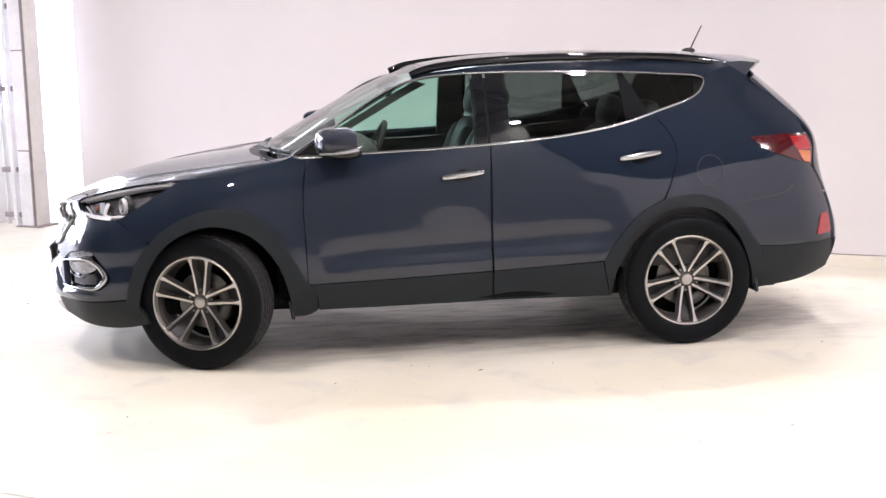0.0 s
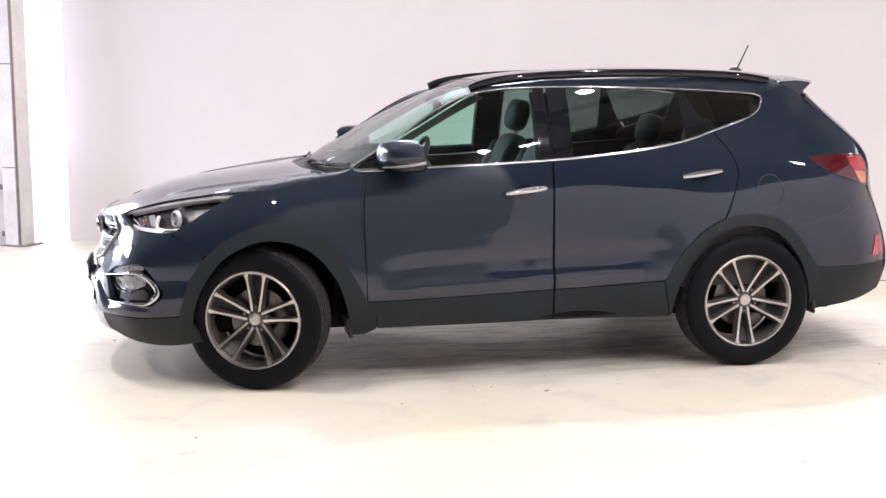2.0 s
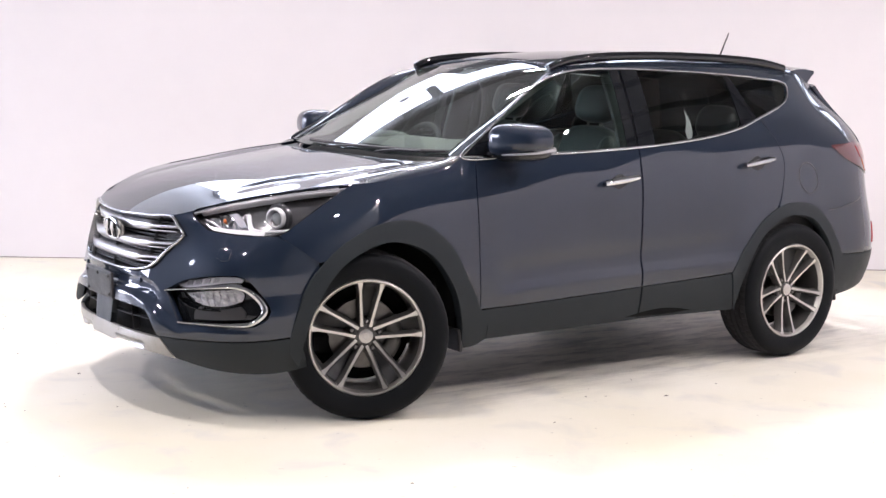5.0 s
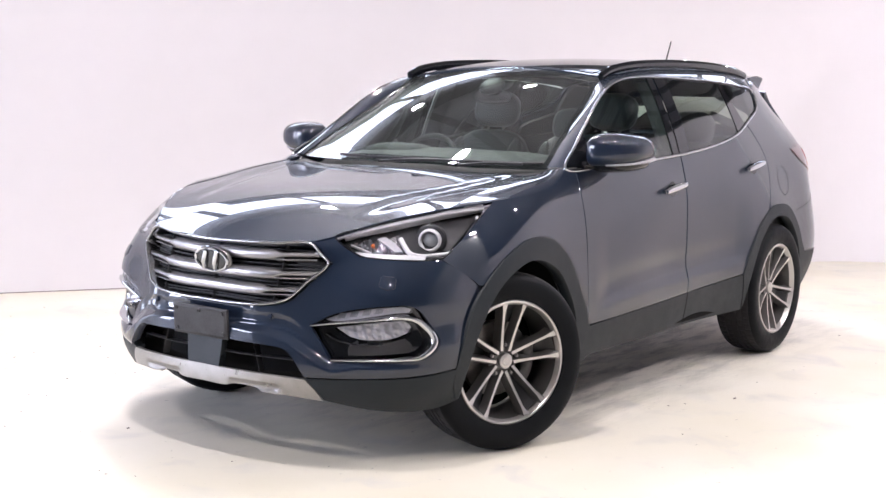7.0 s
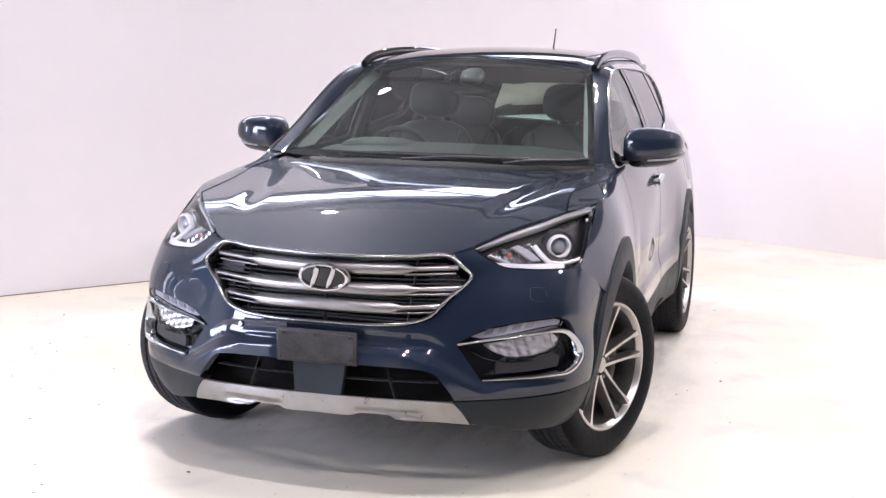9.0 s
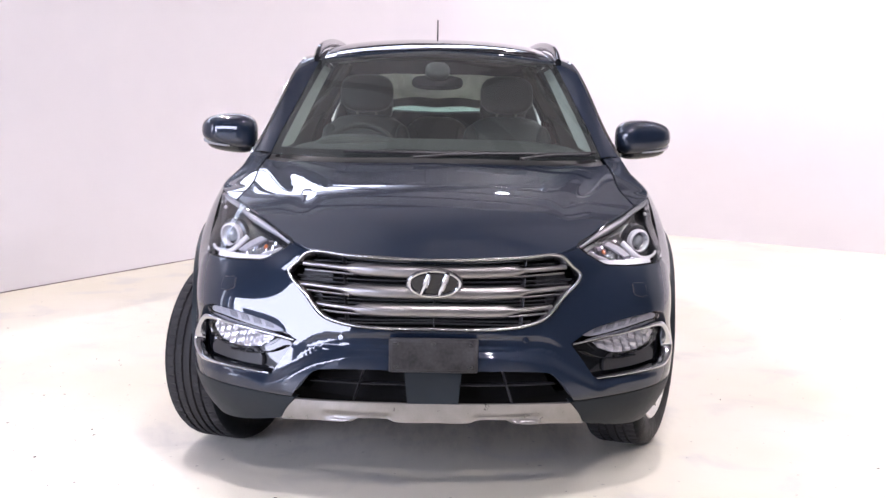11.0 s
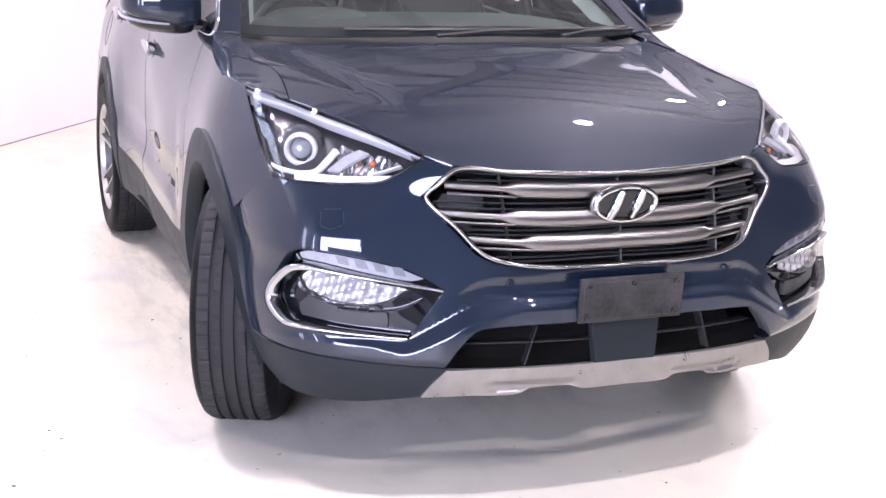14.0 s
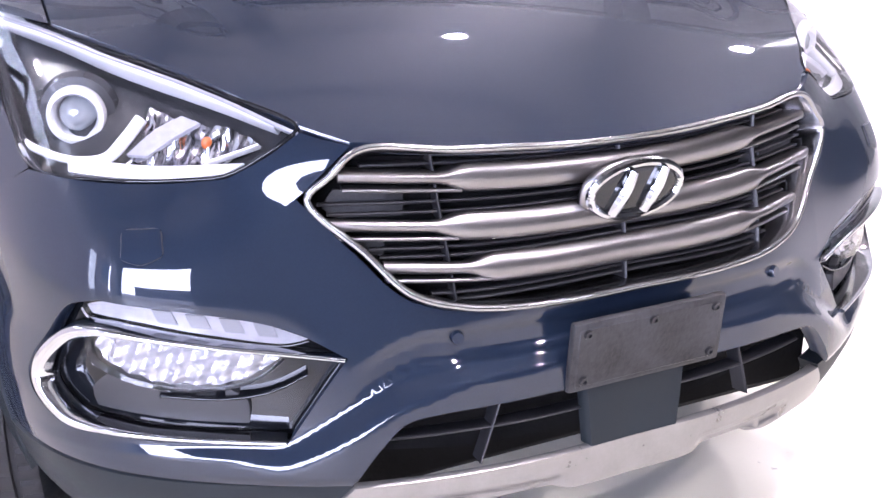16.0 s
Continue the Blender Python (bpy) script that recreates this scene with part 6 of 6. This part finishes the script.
def build_cabin():
    for y in (-.37, .37):
        seat(-.05, y, drop=.095)
    for y, head in ((-.40, .40), (.0, 0), (.40, .40)):
        seat(.85, y, 0.42, drop=.14, head=head)
    dash = part("dashboard", blob(0.30, 0.74, 0.17, 4, Matrix.Translation((-.62, 0, 1.0)) @ Matrix.Rotation(radians(-6), 4, "Y"), 36), M["trim"], car, "dark dashboard")
    part("binnacle", blob(0.12, 0.20, 0.07, 3, Matrix.Translation((-.52, .37, 1.13)), 24), M["trim"], dash)
    m = Matrix.Translation((-.30, .37, 1.06)) @ Matrix.Rotation(radians(24), 4, "Y")
    ring = [tuple(m @ Vector((0, .185 * math.cos(a), .185 * math.sin(a)))) for a in np.linspace(0, 2 * math.pi, 41)]
    wheel = part("steering_wheel", tube(ring, 0.016, 10, 0.03), M["trim"], car, "black steering wheel")
    part("wheel_boss", blob(0.035, 0.085, 0.065, 2.6, m @ Matrix.Translation((-.02, 0, -.01)), 24), M["trim"], wheel)
    for a in (0, 180, 270):
        e = m @ Vector((0, .175 * math.cos(radians(a)), .175 * math.sin(radians(a))))
        part("wheel_spoke", tube([tuple(m @ Vector((-.015, 0, -.01))), tuple(e)], 0.014, 8), M["trim"], wheel)
    part("console", rounded_box(0.9, 0.22, 0.30, 0.04, 2, Matrix.Translation((-.1, 0, .64))), M["trim"], car)
    part("interior_mirror", blob(0.025, 0.125, 0.036, 3, Matrix.Translation((-.235, 0, 1.440)) @ Matrix.Rotation(radians(-8), 4, "Z"), 24), M["gloss_black"], car, "black interior mirror")
    part("sensor_pod", blob(0.07, 0.06, 0.03, 2.6, Matrix.Translation((-.24, 0, 1.495)) @ Matrix.Rotation(radians(-26), 4, "Y"), 20), M["black"], car)
    half = [[(-.05, 0), (-.06, .5)], [(-.06, .5), (.6, .5), (1.5, .47)], [(1.5, .47), (1.55, 0)]]
    panel("headliner", roof_patch, half + swap([seg[::-1] for seg in half[::-1]], -1), M["liner_cloth"], car, step=0.1, hem=0, off=-0.05)
    for s in (-1, 1):
        f = flanks[s]
        inner = [[(-.85, .45), (1.6, .45)], [(1.6, .45), (1.6, 1.25)], [(1.6, 1.25), (.9, 1.20), (.2, 1.14), (-.85, 1.11)], [(-.85, 1.11), (-.85, .45)]]
        panel("door_lining", f, inner, M["trim"], car, step=0.08, hem=0.02, off=-0.07, label="dark door lining")
        for x0, x1 in ((.16, .34),):
            q = [[(x0, 1.10), (x1, 1.10)], [(x1, 1.10), (x1 - .03, 1.55)], [(x1 - .03, 1.55), (x0, 1.55)], [(x0, 1.55), (x0, 1.10)]]
            panel("pillar_trim", f, q, M["trim"], car, step=0.06, hem=0.02, off=-0.05)
        q = [[(1.15, 1.20), (1.9, 1.20)], [(1.9, 1.20), (1.68, 1.54)], [(1.68, 1.54), (1.50, 1.53), (1.46, 1.36)], [(1.46, 1.36), (1.15, 1.27), (1.15, 1.20)]]
        panel("pillar_trim", f, q, M["trim"], car, step=0.06, hem=0.02, off=-0.05)
        a = screen_patch.at(spline([(-.82, .70 * s), (-.48, .635 * s), (-.15, .56 * s)], 0.05), -0.02)[0]
        b = screen_patch.at(spline([(-.72, .66 * s), (-.40, .60 * s), (-.10, .53 * s)], 0.05), -0.07)[0]
        n = min(len(a), len(b))
        strip("pillar_lining", [tuple(v) for v in a[:n]], [tuple(v) for v in b[:n]], M["liner_cloth"], car, 0.0, 2)
    part("boot_floor", rounded_box(0.9, 1.1, 0.06, 0.02, 1, Matrix.Translation((1.6, 0, .72))), M["trim"], car)


build_front()
build_bonnet()
build_sides()
build_top()
build_underside()
place_wheels()
build_cabin()


# ---- round the studio ----
def build_doorway():
    """The open roller door beside the studio wall: a scuffed steel post, its guide rail, the bright yard."""
    at = room(-5.30, 0.45)
    m = Matrix.Translation(at) @ Matrix.Rotation(ROOM, 4, "Z")
    post = empty("door_post", "scuffed pale steel column beside the open roller door", "column", at)
    post.rotation_euler = (0, 0, ROOM)
    h = 3.6
    part("web", rounded_box(0.17, 0.20, h, 0.006, 1, Matrix.Translation((0, 0, h / 2))), M["steel"], post)
    part("flange", rounded_box(0.018, 0.20, h, 0.004, 1, Matrix.Translation((0.094, 0.0, h / 2))), M["steel"], post)
    # narrow darker strip down the front of the flange
    part("flange_edge", rounded_box(0.020, 0.03, h, 0.004, 1, Matrix.Translation((0.094, -0.112, h / 2))), M["dark_steel"], post, "thin dark edge")
    for z in (0.75, 1.72, 2.6):
        part("weld_seam", rounded_box(0.15, 0.012, 0.012, 0.003, 1, Matrix.Translation((0.005, -0.104, z))), M["dark_steel"], post)
    part("base_plate", rounded_box(0.30, 0.28, 0.014, 0.003, 1, Matrix.Translation((0.02, 0, 0.007))), M["dark_steel"], post)
    rail = empty("door_guide", "pale steel roller-door guide rail with brackets", "door rail", room(-5.53, 0.43))
    rail.rotation_euler = (0, 0, ROOM)
    part("channel", rounded_box(0.05, 0.08, h, 0.006, 1, Matrix.Translation((0, 0, h / 2))), M["steel"], rail)
    part("channel", rounded_box(0.02, 0.05, h, 0.004, 1, Matrix.Translation((-0.14, 0.03, h / 2))), M["steel"], rail)
    for z in (0.10, 0.55, 1.35, 2.15, 2.5):
        part("bracket", rounded_box(0.20, 0.03, 0.05, 0.005, 1, Matrix.Translation((-0.06, 0.0, z))), M["dark_steel"], rail)
    box = empty("steel_cabinet", "tall grey steel cabinet standing in the doorway", "cabinet", room(-6.12, 0.13))
    box.rotation_euler = (0, 0, ROOM)
    part("body", rounded_box(0.62, 0.5, 1.05, 0.012, 2, Matrix.Translation((0, 0, 0.525))), M["block"], box)
    part("door", rounded_box(0.58, 0.02, 0.98, 0.006, 1, Matrix.Translation((0, -0.262, 0.525))), M["steel"], box)
    part("handle", rounded_box(0.02, 0.03, 0.14, 0.005, 1, Matrix.Translation((0.22, -0.28, 0.6))), M["black"], box)
    # what hangs and stands outside is too bright to make out: a plain yard
    p, q = room(-14.5, -7.0), room(-1.0, -7.0)
    bm = bmesh.new()
    vs = [bm.verts.new(v) for v in (p + Vector((0, 0, -0.1)), q + Vector((0, 0, -0.1)), q + Vector((0, 0, 7)), p + Vector((0, 0, 7)))]
    bm.faces.new(vs)
    tagged(part("backdrop", bm, M["daylight"], None), "bright hazy daylight outside the open door", "backdrop", kind="structure")


def small_things():
    at = room(2.21, 0.075)
    bm = rounded_box(0.085, 0.05, 0.035, 0.01, 2, Matrix.Translation((0, 0, 0.0175)), taper=lambda v: Vector((v.x * (1.1 if v.z < 0 else 0.9), v.y, v.z)))
    ob = part("rubber_block", bm, M["rubber_blue"], None)
    ob.location, ob.rotation_euler = at, (0, 0, ROOM)
    tagged(ob, "small dark blue rubber block lying at the wall", "block")
    # flakes of paint and grit on the floor
    rnd = random.Random(4)
    bm = bmesh.new()
    for _ in range(260):
        x, y = rnd.uniform(-4.6, 3.6), rnd.uniform(-4.0, 4.0)
        if rnd.random() < 0.5:
            x, y = rnd.gauss(-1.2, 1.2), rnd.gauss(2.0, 0.9)
        if -E2.dot(Vector((x, y, 0)) - WALL_AT) < 0.1 or -E2.dot(Vector((x, y, 0)) - WALL_AT) > 6.4:
            continue
        r = rnd.uniform(0.002, 0.008) * (1.8 if rnd.random() < 0.08 else 1)
        a0, k = rnd.uniform(0, 6.3), rnd.choice((3, 4, 5))
        ring = [bm.verts.new((x + r * rnd.uniform(0.5, 1.4) * math.cos(a0 + 6.283 * i / k), y + r * rnd.uniform(0.4, 1.2) * math.sin(a0 + 6.283 * i / k), 0.0015)) for i in range(k)]
        tip = bm.verts.new((x, y, 0.0015 + r * 0.35))
        for i in range(k):
            bm.faces.new((ring[i], ring[(i + 1) % k], tip))
    tagged(part("floor_grit", bm, M["grit"], None), "flakes of grit and paint scattered on the floor", "grit", kind="stuff")


M["rubber_blue"] = material("dark_blue_rubber", (0.03, 0.03, 0.06), 0.7, 0, 0, 0.2, 40)
M["grit"] = material("grit", (0.10, 0.09, 0.085), 0.9, 0, 0, 0.5, 3)
build_doorway()
small_things()
